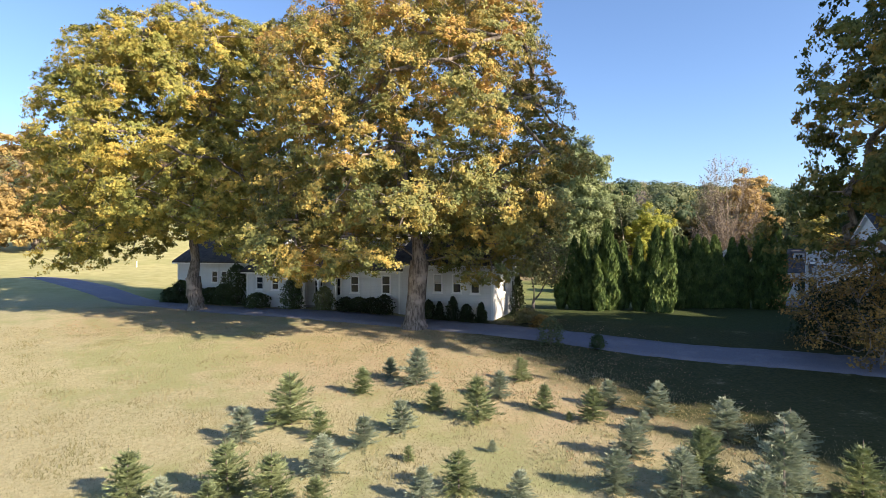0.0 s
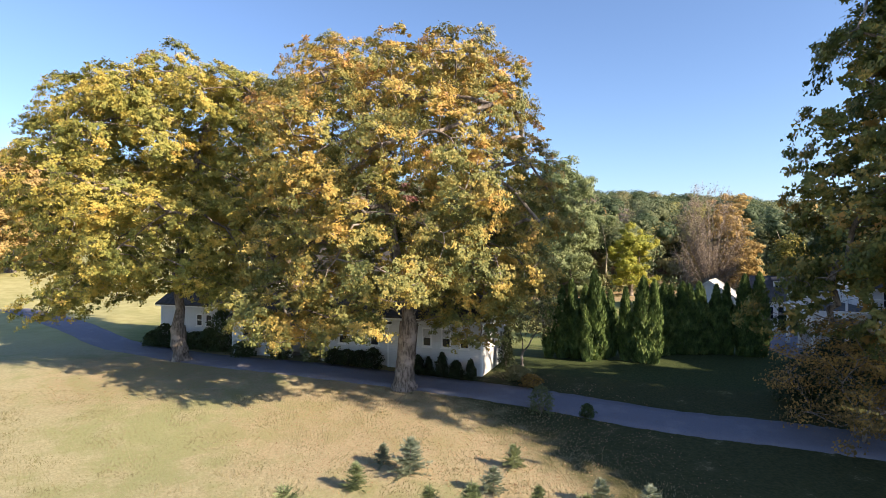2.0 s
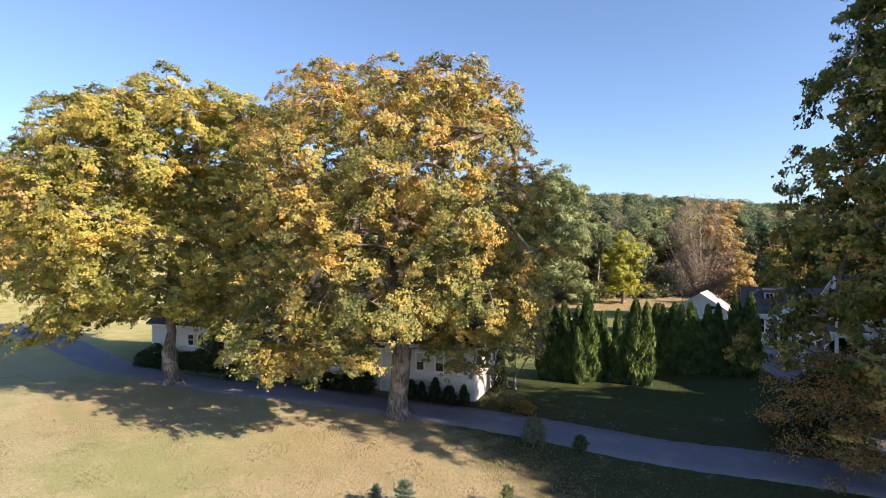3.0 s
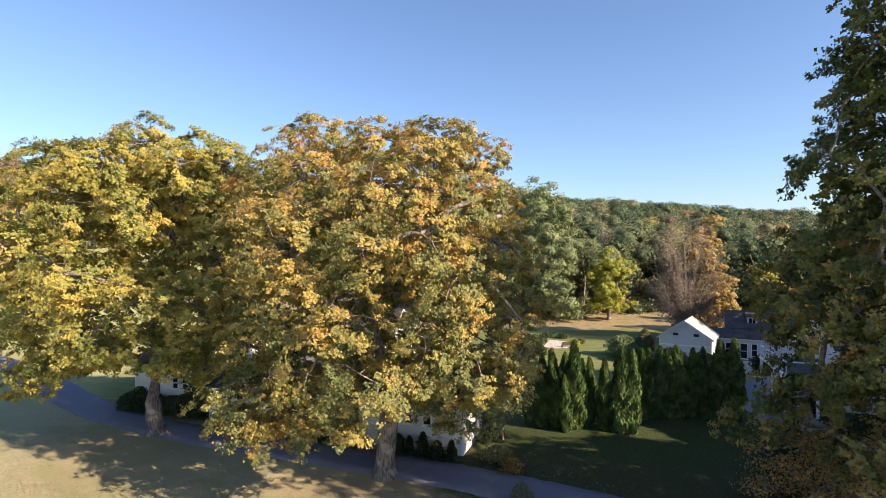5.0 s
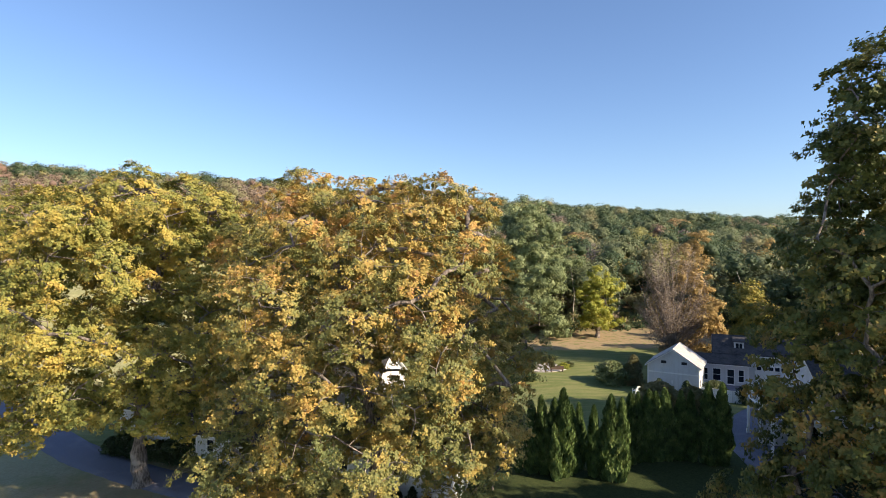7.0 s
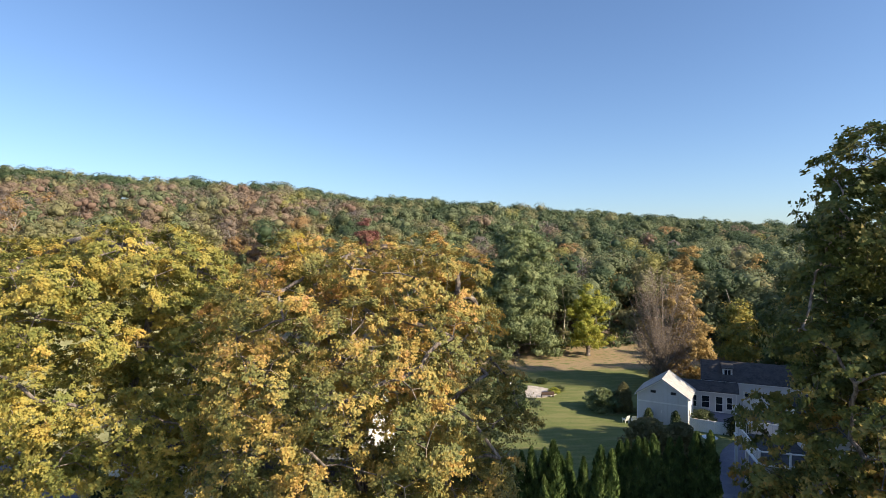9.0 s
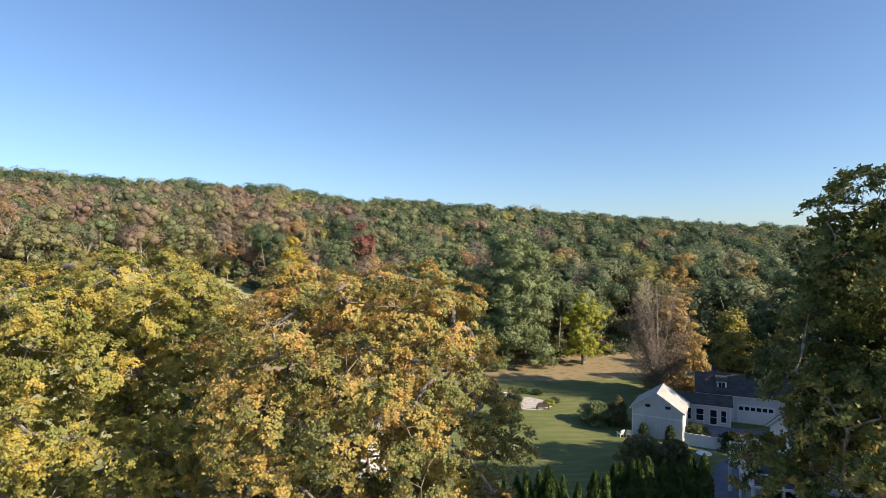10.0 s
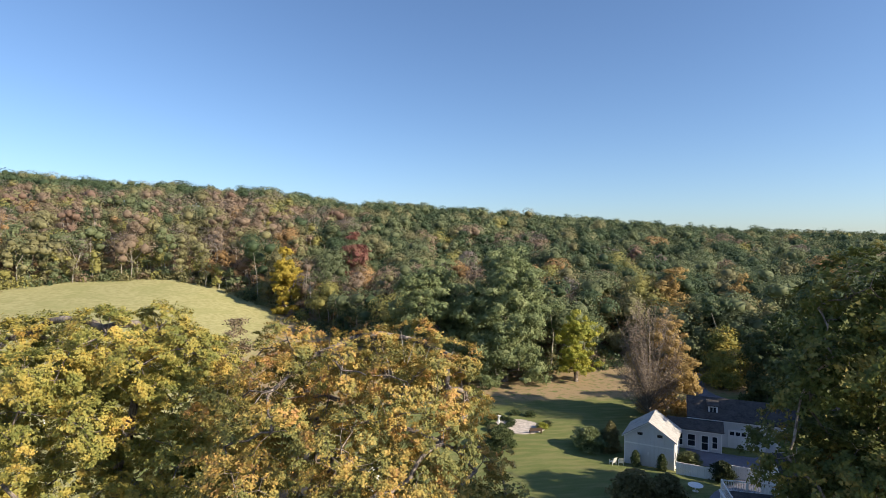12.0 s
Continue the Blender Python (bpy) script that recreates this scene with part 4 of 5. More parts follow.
plant([spruce("young_spruce", 43, SPRUCE, "young green spruce growing in dry meadow grass"), spruce("young_spruce", 44, BLUE_SPRUCE, "young blue-grey spruce growing in dry meadow grass")], [
    (1.2, 19.2, 1.44), (2.2, 21.6, 1.0), (1.5, 16.6, 0.34), (1.9, 13.5, 0.72), (3.4, 23.7, 0.97), (3.7, 20.2, 0.89), (4.4, 19.2, 0.3), (5.2, 19.1, 1.08),
    (6.2, 20.6, 0.91), (4.4, 14.0, 1.01), (5.5, 16.1, 1.07), (6.6, 18.1, 0.6), (7.6, 19.5, 1.1), (5.9, 13.6, 1.18), (6.7, 14.2, 1.46), (8.9, 17.2, 1.2),
    (8.3, 13.4, 1.65), (10.2, 16.1, 1.15), (10.2, 13.4, 1.3), (7.4, 12.8, 1.08)], 6, 1.1)


# ---- cedar hedge ----
def cedar(seed, tall, r, n=5600):
    rng = np.random.default_rng(seed)
    ob = thing("cedar_tree", pose(0, 0, 0), "tall narrow dark green arborvitae in a hedge row", "cedar", "hedge row of cedars")
    raw_part("trunk", *tubes(np.array([[0, 0, -0.05]]), np.array([[0, 0, tall * 0.9]]), np.array([0.022]), np.array([0.004]), 7), BARK, ob)
    t = rng.uniform(0.0, 1, n) ** 1.15
    a = rng.uniform(0, 2 * math.pi, n)
    lump = 1 + 0.16 * np.sin(a * 3 + t * 17 + seed) + 0.12 * np.sin(a * 5 - t * 29)
    rad = r * np.minimum(1, 1.5 * (1 - t) ** 0.62) * (0.72 + 0.28 * np.minimum(1, t * 7)) * lump * rng.uniform(0.72, 1.04, n)
    p = np.column_stack([rad * np.cos(a), rad * np.sin(a), 0.012 + t * tall * 0.98])
    out = np.column_stack([np.cos(a), np.sin(a), np.zeros(n)])
    up = unit(np.array([0, 0, 1.0]) + out * rng.uniform(0.05, 0.6, (n, 1)) + rng.normal(0, 0.18, (n, 3)))
    side = unit(np.cross(up, out) + rng.normal(0, 0.5, (n, 3)))
    s = (0.028 * rng.uniform(0.6, 1.4, n))[:, None]
    v = np.stack([p - up * s * 0.8, p + side * s * 0.42, p + up * s * 1.0, p - side * s * 0.42], 1).reshape(-1, 3)
    raw_part("foliage", v, np.arange(n * 4).reshape(-1, 4), CEDAR, ob)
    return ob


plant([cedar(51, 1.0, 0.105), cedar(52, 1.0, 0.09), cedar(53, 1.0, 0.125)], [
    (12.6, 42.0, 6.8), (14.8, 41.7, 5.6), (15.8, 41.0, 6.4), (16.5, 40.8, 6.2), (11.7, 41.2, 4.2), (9.2, 43.0, 5.0), (10.2, 42.8, 5.6), (11.2, 42.5, 6.1), (13.6, 42.6, 5.3), (17.2, 42.3, 5.2), (14.2, 43.4, 5.2), (12.0, 43.4, 5.6),
    (17.9, 43.6, 5.5), (18.7, 44.2, 5.8), (19.6, 44.5, 5.7), (20.5, 44.7, 5.9), (21.4, 44.8, 5.7), (22.3, 44.8, 5.9), (23.2, 44.7, 5.7), (24.2, 44.4, 5.8), (25.3, 43.6, 6.5), (26.2, 43.3, 6.7)], 8)


# ---- buildings ----
def wall_mesh(length, tall, thick, holes, m=None):
    """A wall along x, its outer face at y = 0, with openings (x0, x1, z0, z1) cut through."""
    bm = bmesh.new()
    xs = sorted({0.0, length, *(h[0] for h in holes), *(h[1] for h in holes)})
    for a, b in zip(xs, xs[1:]):
        cuts = sorted((h[2], h[3]) for h in holes if h[0] <= a + 1e-6 and h[1] >= b - 1e-6)
        z = 0.0
        for lo, hi in cuts:
            if lo > z:
                box(bm, a, b, 0, thick, z, lo, m)
            z = hi
        if z < tall:
            box(bm, a, b, 0, thick, z, tall, m)
    return bm


def gable_end(bm, x0, x1, y, thick, z, rise, m=None):
    vs = [bm.verts.new(m @ Vector(p) if m else p) for yy in (y, y + thick) for p in ((x0, yy, z), (x1, yy, z), ((x0 + x1) / 2, yy, z + rise))]
    bm.faces.new((vs[0], vs[1], vs[2])), bm.faces.new((vs[5], vs[4], vs[3]))
    for i, j in ((0, 1), (1, 2), (2, 0)):
        bm.faces.new((vs[j], vs[i], vs[i + 3], vs[j + 3]))


def slab(bm, pts, thick):
    lo = [bm.verts.new(Vector(p)) for p in pts]
    hi = [bm.verts.new(Vector(p) + Vector((0, 0, thick))) for p in pts]
    bm.faces.new(lo[::-1]), bm.faces.new(hi)
    n = len(pts)
    for i in range(n):
        bm.faces.new((lo[i], lo[(i + 1) % n], hi[(i + 1) % n], hi[i]))


def roof_parts(parent, x0, x1, y0, y1, eave, rise, along, material, over=0.35, label=""):
    """Two roof slopes as slabs with eaves; along names the ridge's axis."""
    if along == "x":
        c = (y0 + y1) / 2
        drop = rise * over / (c - y0)
        sides = ([(x0 - over, y0 - over, eave - drop), (x1 + over, y0 - over, eave - drop), (x1 + over, c, eave + rise), (x0 - over, c, eave + rise)],
                 [(x0 - over, c, eave + rise), (x1 + over, c, eave + rise), (x1 + over, y1 + over, eave - drop), (x0 - over, y1 + over, eave - drop)])
    else:
        c = (x0 + x1) / 2
        drop = rise * over / (c - x0)
        sides = ([(x0 - over, y0 - over, eave - drop), (c, y0 - over, eave + rise), (c, y1 + over, eave + rise), (x0 - over, y1 + over, eave - drop)],
                 [(c, y0 - over, eave + rise), (x1 + over, y0 - over, eave - drop), (x1 + over, y1 + over, eave - drop), (c, y1 + over, eave + rise)])
    for pts in sides:
        bm = bmesh.new()
        slab(bm, pts, 0.12)
        part("roof_slope", bm, material, parent, label)
        bm = bmesh.new()
        slab(bm, [Vector(p) + Vector((0, 0, -0.1)) for p in pts], 0.098)
        part("eave_trim", bm, TRIM, parent)


BLIND = paint_material("window_blind", (0.5, 0.5, 0.5), 0.05)


def window(parent, m, w, h, bars=0, blind=False):
    """A sash window in its opening: the frame, two panes, the sill."""
    t = 0.09
    frame_ob = part("window", boxes((0, w, -0.03, 0.1, 0, t), (0, w, -0.03, 0.1, h - t, h), (0, t, -0.03, 0.1, t, h - t), (w - t, w, -0.03, 0.1, t, h - t), (t, w - t, 0.0, 0.08, h / 2 - 0.03, h / 2 + 0.03)), TRIM, parent)
    frame_ob.matrix_local = m
    part("pane", boxes((t, w - t, 0.06, 0.075, t, h / 2 - 0.03)), GLASS, frame_ob)
    part("pane", boxes((t, w - t, 0.04, 0.055, h / 2 + 0.03, h - t)), GLASS, frame_ob)
    if blind:
        part("blind", boxes((t + 0.01, w - t - 0.01, 0.03, 0.036, h / 2 + 0.04, h - t - 0.01)), BLIND, frame_ob, "drawn white blind")
    part("sill", boxes((-0.06, w + 0.06, -0.1, 0.0, -0.06, 0.0)), TRIM, frame_ob)
    if bars:
        part("glazing_bar", boxes((w / 2 - 0.015, w / 2 + 0.015, 0.015, 0.04, t, h - t)), TRIM, frame_ob)
    return frame_ob


def wing(parent, x0, x1, y0, y1, z0, eave, rise, along, roof, front=(), right=(), left=(), over=0.35, blind=False):
    """One block of a house: four walls with openings, gables, windows and a roof. front, right and left hold windows (from the wall's left as seen from outside, sill, width, height)."""
    tall = eave - z0
    walls = (("front", pose(x0, y0, z0), x1 - x0, front), ("right", pose(x1, y0, z0, 0, 0, 90), y1 - y0, right), ("back", pose(x1, y1, z0, 0, 0, 180), x1 - x0, ()), ("left", pose(x0, y1, z0, 0, 0, 270), y1 - y0, left))
    for side, m, length, holes in walls:
        inset = 0.0 if side in ("front", "back") else 0.18
        cut = [(a, a + w, s, s + h) for a, s, w, h in holes]
        bm = wall_mesh(length, tall, 0.18, cut)
        if inset:
            for v in bm.verts:
                v.co.x = min(max(v.co.x, inset), length - inset)
        if (along == "x" and side in ("right", "left")) or (along == "y" and side in ("front", "back")):
            gable_end(bm, 0, length, 0, 0.18, tall, rise)
        ob = part("wall", bm, WHITE, parent)
        ob.matrix_local = m
        for a, s, w, h in holes:
            window(parent, m @ pose(a, 0, s), w, h, blind=blind)
        for x in (0, length):
            sg = 1 if x == 0 else -1
            cb = part("corner_board", boxes((min(x, x + 0.12 * sg), max(x, x + 0.12 * sg), -0.025, -0.002, 0.0, tall - 0.05)), TRIM, parent)
            cb.matrix_local = m
    base = part("foundation", boxes((x0 + 0.05, x1 - 0.05, y0 + 0.05, y1 - 0.05, z0 - 1.2, z0)), STONE, parent)
    roof_parts(parent, x0, x1, y0, y1, eave, rise, along, roof, over)


# the long white farmhouse
farmhouse = thing("farmhouse", pose(3.4, 37.4, 0.15, 0, 0, -23), "long white clapboard farmhouse with dark shingle roof behind maples", "house")
wing(farmhouse, -7.2, 0, 0, 6.6, 0.1, 4.0, 1.9, "x", ROOF_DARK, front=((1.3, 1.75, 0.72, 1.35), (2.75, 1.75, 0.72, 1.35), (4.2, 1.75, 0.72, 1.35), (5.55, 1.75, 0.72, 1.35)), right=((2.2, 1.7, 0.9, 1.5), (4.4, 1.7, 0.9, 1.5)), blind=True)
wing(farmhouse, -12.4, -7.2, 0.25, 6.2, 0.1, 3.5, 1.6, "x", ROOF_DARK, front=((0.9, 1.5, 0.8, 1.3), (3.6, 1.5, 0.8, 1.4)))
wing(farmhouse, -19.0, -9.0, 6.3, 13.5, 0.1, 6.2, 2.6, "x", ROOF_DARK, front=((1.0, 3.9, 0.85, 1.5), (4.4, 3.9, 0.85, 1.5), (7.8, 3.9, 0.85, 1.5)), right=((1.5, 3.9, 0.85, 1.5), (4.6, 3.9, 0.85, 1.5)))
wing(farmhouse, -17.2, -12.4, 2.4, 6.28, 0.1, 3.3, 1.2, "x", ROOF_DARK, front=((0.8, 1.0, 0.9, 1.5), (3.0, 1.0, 0.9, 1.5)), over=0.1)
wing(farmhouse, -21.6, -17.2, 0.2, 6.2, 0.1, 3.2, 1.5, "x", ROOF_DARK, front=((1.0, 1.5, 0.8, 1.1), (2.6, 1.5, 0.8, 1.1)))
wing(farmhouse, -31.5, -21.6, 2.0, 9.0, 0.1, 3.9, 2.0, "x", ROOF_DARK, front=((4.2, 1.8, 0.75, 1.1), (5.3, 1.8, 0.75, 1.1)))
# the front porch
part("porch_floor", boxes((-17.0, -12.5, -0.3, 2.38, -0.6, 0.25)), STONE, farmhouse)
bm = bmesh.new()
slab(bm, [(-17.4, -0.6, 2.75), (-12.1, -0.6, 2.75), (-12.1, 2.38, 3.7), (-17.4, 2.38, 3.7)], 0.14)
part("porch_roof", bm, ROOF_DARK, farmhouse)
part("porch_beam", boxes((-17.1, -12.4, -0.3, -0.1, 2.5, 2.74)), TRIM, farmhouse)
for x in (-16.95, -15.5, -14.05, -12.6):
    part("porch_post", boxes((x - 0.09, x + 0.09, -0.3, -0.12, 0.25, 2.5), (x - 0.14, x + 0.14, -0.34, -0.08, 0.25, 0.42), (x - 0.13, x + 0.13, -0.33, -0.09, 2.36, 2.499)), TRIM, farmhouse)
part("porch_knee_wall", boxes((-14.0, -12.65, -0.26, -0.16, 0.26, 1.0)), WHITE, farmhouse)

# the small white outbuilding with its gable to the lawn
outbuilding = thing("outbuilding", pose(33.2, 71.4, -1.1, 0, 0, -36), "small white gabled outbuilding with pale grey roof", "outbuilding")
wing(outbuilding, 0, 6.3, 0, 5.9, 0.05, 3.95, 2.1, "y", ROOF_GREY, right=((0.8, 0.1, 0.9, 2.1), (3.4, 1.0, 1.1, 1.3)), over=0.3)
part("belt_trim", boxes((0.05, 6.25, -0.06, -0.026, 2.85, 3.02)), TRIM, outbuilding)
for x in (1.7, 4.2):
    v = part("gable_vent", boxes((x, x + 0.65, -0.05, -0.005, 4.15, 4.5)), METAL, outbuilding)
    for i in range(4):
        part("louvre", boxes((x + 0.02, x + 0.63, -0.09, -0.051, 4.19 + i * 0.07, 4.22 + i * 0.07)), METAL, v)
part("wall_lamp", boxes((3.0, 3.14, -0.12, -0.03, 1.6, 2.0)), TRIM, outbuilding)

# the glazed passage and the barn
barn = thing("barn", pose(46.4, 77.7, -1.1, 0, 0, -30), "white barn with dark roof, dormer and garage door", "barn")
wing(barn, 0, 14, 0, 8, 0.05, 4.1, 2.0, "x", ROOF_DARK, left=((3.5, 1.2, 0.9, 1.3),))
door = part("garage_door", boxes((5.2, 10.0, -0.06, -0.004, 0.1, 2.7)), TRIM, barn, "white panelled garage door with a row of panes")
for i in range(6):
    part("pane", boxes((5.45 + i * 0.75, 5.98 + i * 0.75, -0.08, -0.061, 1.95, 2.45)), GLASS, door)
for r in range(3):
    part("panel_rail", boxes((5.25, 9.95, -0.085, -0.061, 0.5 + r * 0.45, 0.56 + r * 0.45)), TRIM, door)
dormer = part("dormer", boxes((2.6, 3.9, 1.0, 2.9, 4.2, 5.6)), WHITE, barn)
part("pane", boxes((2.85, 3.2, 0.97, 0.998, 4.7, 5.4)), GLASS, dormer)
part("pane", boxes((3.3, 3.65, 0.97, 0.998, 4.7, 5.4)), GLASS, dormer)
bm = bmesh.new()
slab(bm, [(2.4, 0.8, 5.6), (4.1, 0.8, 5.6), (4.1, 3.4, 5.95), (2.4, 3.4, 5.95)], 0.1)
part("dormer_roof", bm, ROOF_DARK, dormer)
passage = thing("garden_room", pose(42.4, 76.4, -1.1, 0, 0, -30), "low white garden room with dark windows joining the barn", "building")
wing(passage, 0, 7.0, 0, 3.4, 0.05, 3.1, 0.9, "x", ROOF_DARK, front=((1.2, 0.5, 0.75, 1.8), (2.5, 0.5, 1.1, 1.8), (4.3, 0.1, 1.0, 2.2), (5.7, 0.5, 0.8, 1.8)), over=0.3)

# the neighbouring white house with a roof deck
house = thing("house", pose(36.5, 45.0, 0.2, 0, 0, -21.2), "white two-storey house with a railed porch deck", "house")
wing(house, 0, 10, 0, 9, 0.1, 5.6, 2.4, "x", ROOF_DARK, front=((1.0, 1.0, 0.9, 1.5), (3.5, 1.0, 0.9, 1.5), (1.0, 3.7, 0.9, 1.4), (3.5, 3.7, 0.9, 1.4)), left=((2.0, 3.7, 0.9, 1.4), (5.5, 1.0, 0.9, 1.5)))
part("porch_deck", boxes((-4.9, -0.02, -3.2, 5.2, 3.58, 3.75)), TRIM, house)
part("deck_floor", boxes((-4.7, -0.03, -3.0, 5.0, 3.752, 3.79)), ROOF_DARK, house)
for x, y in ((-4.7, -3.0), (-2.4, -3.0), (-4.7, 1.0), (-4.7, 5.0), (-2.4, 5.0)):
    part("porch_post", boxes((x - 0.11, x + 0.11, y - 0.11, y + 0.11, -0.2, 3.58), (x - 0.16, x + 0.16, y - 0.16, y + 0.16, -0.2, 0.3)), TRIM, house)
    part("rail_post", boxes((x - 0.07, x + 0.07, y - 0.07, y + 0.07, 3.79, 4.85)), TRIM, house)
part("rail", boxes((-4.75, -0.1, -3.05, -2.95, 4.7, 4.8)), TRIM, house)
part("rail", boxes((-4.75, -4.65, -2.94, 4.94, 4.7, 4.8)), TRIM, house)
part("rail", boxes((-4.75, -0.1, 4.95, 5.05, 4.7, 4.8)), TRIM, house)
for i in range(30):
    part("baluster", boxes((-4.55 + i * 0.15, -4.51 + i * 0.15, 4.98, 5.02, 3.79, 4.7)), TRIM, house)
    part("baluster", boxes((-4.72, -4.68, -2.8 + i * 0.26, -2.76 + i * 0.26, 3.79, 4.7)), TRIM, house)
part("screen_wall", boxes((-4.5, -2.4, 0.98, 1.1, -0.2, 2.0)), WHITE, house)


def board_fence(a, b, tall, label):
    """A white board fence between two places: posts, boards side by side, a cap rail."""
    (ax, ay), (bx, by) = a, b
    length = math.hypot(bx - ax, by - ay)
    ob = thing("board_fence", pose(ax, ay, float(height(ax, ay)), 0, 0, math.degrees(math.atan2(by - ay, bx - ax))), label, "fence")
    n = max(2, int(length / 0.2))
    for i in range(n):
        x = i * length / n
        part("board", boxes((x + 0.004, x + length / n - 0.004, 0, 0.025, -0.2, tall + 0.0)), TRIM, ob)
    for i in range(int(length / 2) + 1):
        part("post", boxes((i * 2 - 0.06, i * 2 + 0.06, 0.027, 0.15, -0.2, tall + 0.12)), TRIM, ob)
    part("cap_rail", boxes((-0.05, length + 0.05, -0.04, 0.06, tall + 0.002, tall + 0.05)), TRIM, ob)


board_fence((38.0, 66.6), (41.6, 64.0), 1.5, "white board fence running from the outbuilding's corner")
board_fence((43.4, 64.6), (48.5, 61.0), 1.7, "white board fence along the drive")
strip("driveway", [(26, 27), (29, 36), (31.5, 46), (38, 56), (45, 62), (52, 68), (58, 72)], 2.3, ROAD, 0.04, "grey drive between the hedge and the white house", "driveway")
strip("courtyard", [(43, 72.5), (47, 70.5), (52, 67.5), (58, 64)], 3.2, ROAD, 0.05, "grey paved court before the barn", "courtyard")
strip("lane", [(110, 88), (85, 90), (68, 94), (64, 102), (71, 117), (80, 132)], 1.8, ROAD, 0.05, "narrow lane leading up into the woods", "road")


# ---- shrubs ----
def shrub(name, x, y, r, tall, leaves, label, n=1800, size=0.12, cone=0.0, seed=1, group="", category="shrub"):
    """A shrub: stems and a lumpy crown of small leaves."""
    rng = np.random.default_rng(seed)
    ob = thing(name, pose(x, y, float(height(x, y))), label, category, group)
    k = 9
    d = unit(np.column_stack([rng.normal(0, 0.5, k), rng.normal(0, 0.5, k), np.ones(k)]))
    raw_part("stem", *tubes(np.tile([0, 0, -0.1], (k, 1)), d * np.array([r, r, tall * 0.75]), np.full(k, 0.03), np.full(k, 0.008), 5), BARK, ob)
    t = rng.uniform(0, 1, n)
    a = rng.uniform(0, 2 * math.pi, n)
    lump = 1 + 0.2 * np.sin(a * 3 + t * 9 + seed) + 0.12 * np.sin(a * 7 - t * 13)
    rad = r * (np.sqrt(np.maximum(0, 1 - (2 * t - 0.75) ** 2 / 1.6)) * (1 - cone) + cone * (1.05 - t)) * lump * rng.uniform(0.55, 1.05, n)
    top = rng.uniform(0, 1, n) < 0.2
    rad = np.where(top, rad * rng.uniform(0, 1, n), rad)
    c = np.column_stack([rad * np.cos(a), rad * np.sin(a), 0.05 + t * tall * (1 - 0.1 * lump)])
    v, f = leaf_fan(rng, c, 1, 0.03, size, 0.9)
    raw_part("foliage", v, f, leaves, ob)
    return ob


fx, fy = Vector((0.9205, -0.3907)), Vector((0.3907, 0.9205))
for i, (s, r, h, cone) in enumerate(((-0.55, 0.42, 1.4, 0.5), (-1.6, 0.5, 1.25, 0.2), (-2.6, 0.52, 1.75, 0.5), (-3.6, 0.4, 1.3, 0.6), (-4.4, 0.48, 1.4, 0.3), (-5.3, 0.5, 1.6, 0.3), (-7.9, 0.7, 1.5, 0.1), (-9.0, 0.75, 1.2, 0.0), (-10.1, 0.75, 1.15, 0.0), (-11.2, 0.7, 1.1, 0.0))):
    p = Vector((3.4, 37.4)) + fx * s - fy * 0.85
    shrub("shrub", p.x, p.y, r, h, HEDGE, "dark clipped evergreen shrub against the white house front", 1500, 0.11, cone, 60 + i, "shrubs along the house front")
shrub("shrub", *(Vector((3.4, 37.4)) + fx * -13.0 - fy * 1.0), 0.75, 1.9, GREEN, "green bush beside the porch steps", 1700, 0.13, 0.1, 80)
shrub("shrub", *(Vector((3.4, 37.4)) + fx * -16.0 - fy * 1.0), 0.9, 2.6, DARKGREEN, "dark bush climbing at the porch corner", 1900, 0.13, 0.2, 81)
shrub("shrub", *(Vector((3.4, 37.4)) + fx * -19.6 - fy * 0.8), 1.0, 1.3, DARKGREEN, "low dark bush by the house wall", 1700, 0.13, 0.0, 82)
shrub("shrub", *(Vector((3.4, 37.4)) + fx * -23.4 + fy * 1.0), 1.3, 3.8, DARKGREEN, "tall dark bush against the white wing", 3200, 0.15, 0.2, 98)
shrub("shrub", *(Vector((3.4, 37.4)) + fx * -26.5 + fy * 1.2), 1.2, 1.5, DARKGREEN, "low dark bush by the house wall", 1900, 0.14, 0.0, 99)
for i, (s, r, h) in enumerate(((-24.9, 1.0, 1.9), (-28.3, 1.1, 1.7), (-29.9, 1.0, 2.2), (-31.2, 0.9, 1.5))):
    p = Vector((3.4, 37.4)) + fx * s + fy * 1.0
    shrub("shrub", p.x, p.y, r, h, DARKGREEN, "dark bush along the white wing", 2000, 0.14, 0.1, 150 + i, "bushes along the wing")
shrub("cypress", *(Vector((3.4, 37.4)) + fx * 0.9 + fy * 3.0), 0.62, 3.2, HEDGE, "narrow dark evergreen against the sunlit gable wall", 2200, 0.12, 0.7, 83)
shrub("shrub", 5.6, 36.6, 0.85, 1.0, OLIVE, "olive and gold garden shrub beside the lane", 1500, 0.13, 0.0, 84)
shrub("shrub", 6.3, 35.0, 0.7, 0.8, RUST, "rust-tinged low shrub beside the lane", 1200, 0.12, 0.0, 85)
shrub("shrub", 5.9, 30.2, 0.72, 1.6, GREEN, "loose green bush at the edge of the lane", 900, 0.11, 0.1, 86)
shrub("shrub", 8.3, 29.6, 0.4, 0.8, DARKGREEN, "small shrub on the verge of the lane", 700, 0.1, 0.2, 87)
shrub("shrub", 30.5, 76.7, 2.3, 3.4, GREYGREEN, "round green bush on the back lawn", 5200, 0.24, 0.0, 88)
shrub("shrub", 17.6, 78.4, 2.1, 3.2, DARKGREEN, "round dark shrub on the back lawn", 5000, 0.24, 0.1, 89)
shrub("shrub", 33.2, 75.8, 1.5, 4.6, OLIVE, "tall olive bush beside the outbuilding", 4200, 0.22, 0.5, 90)
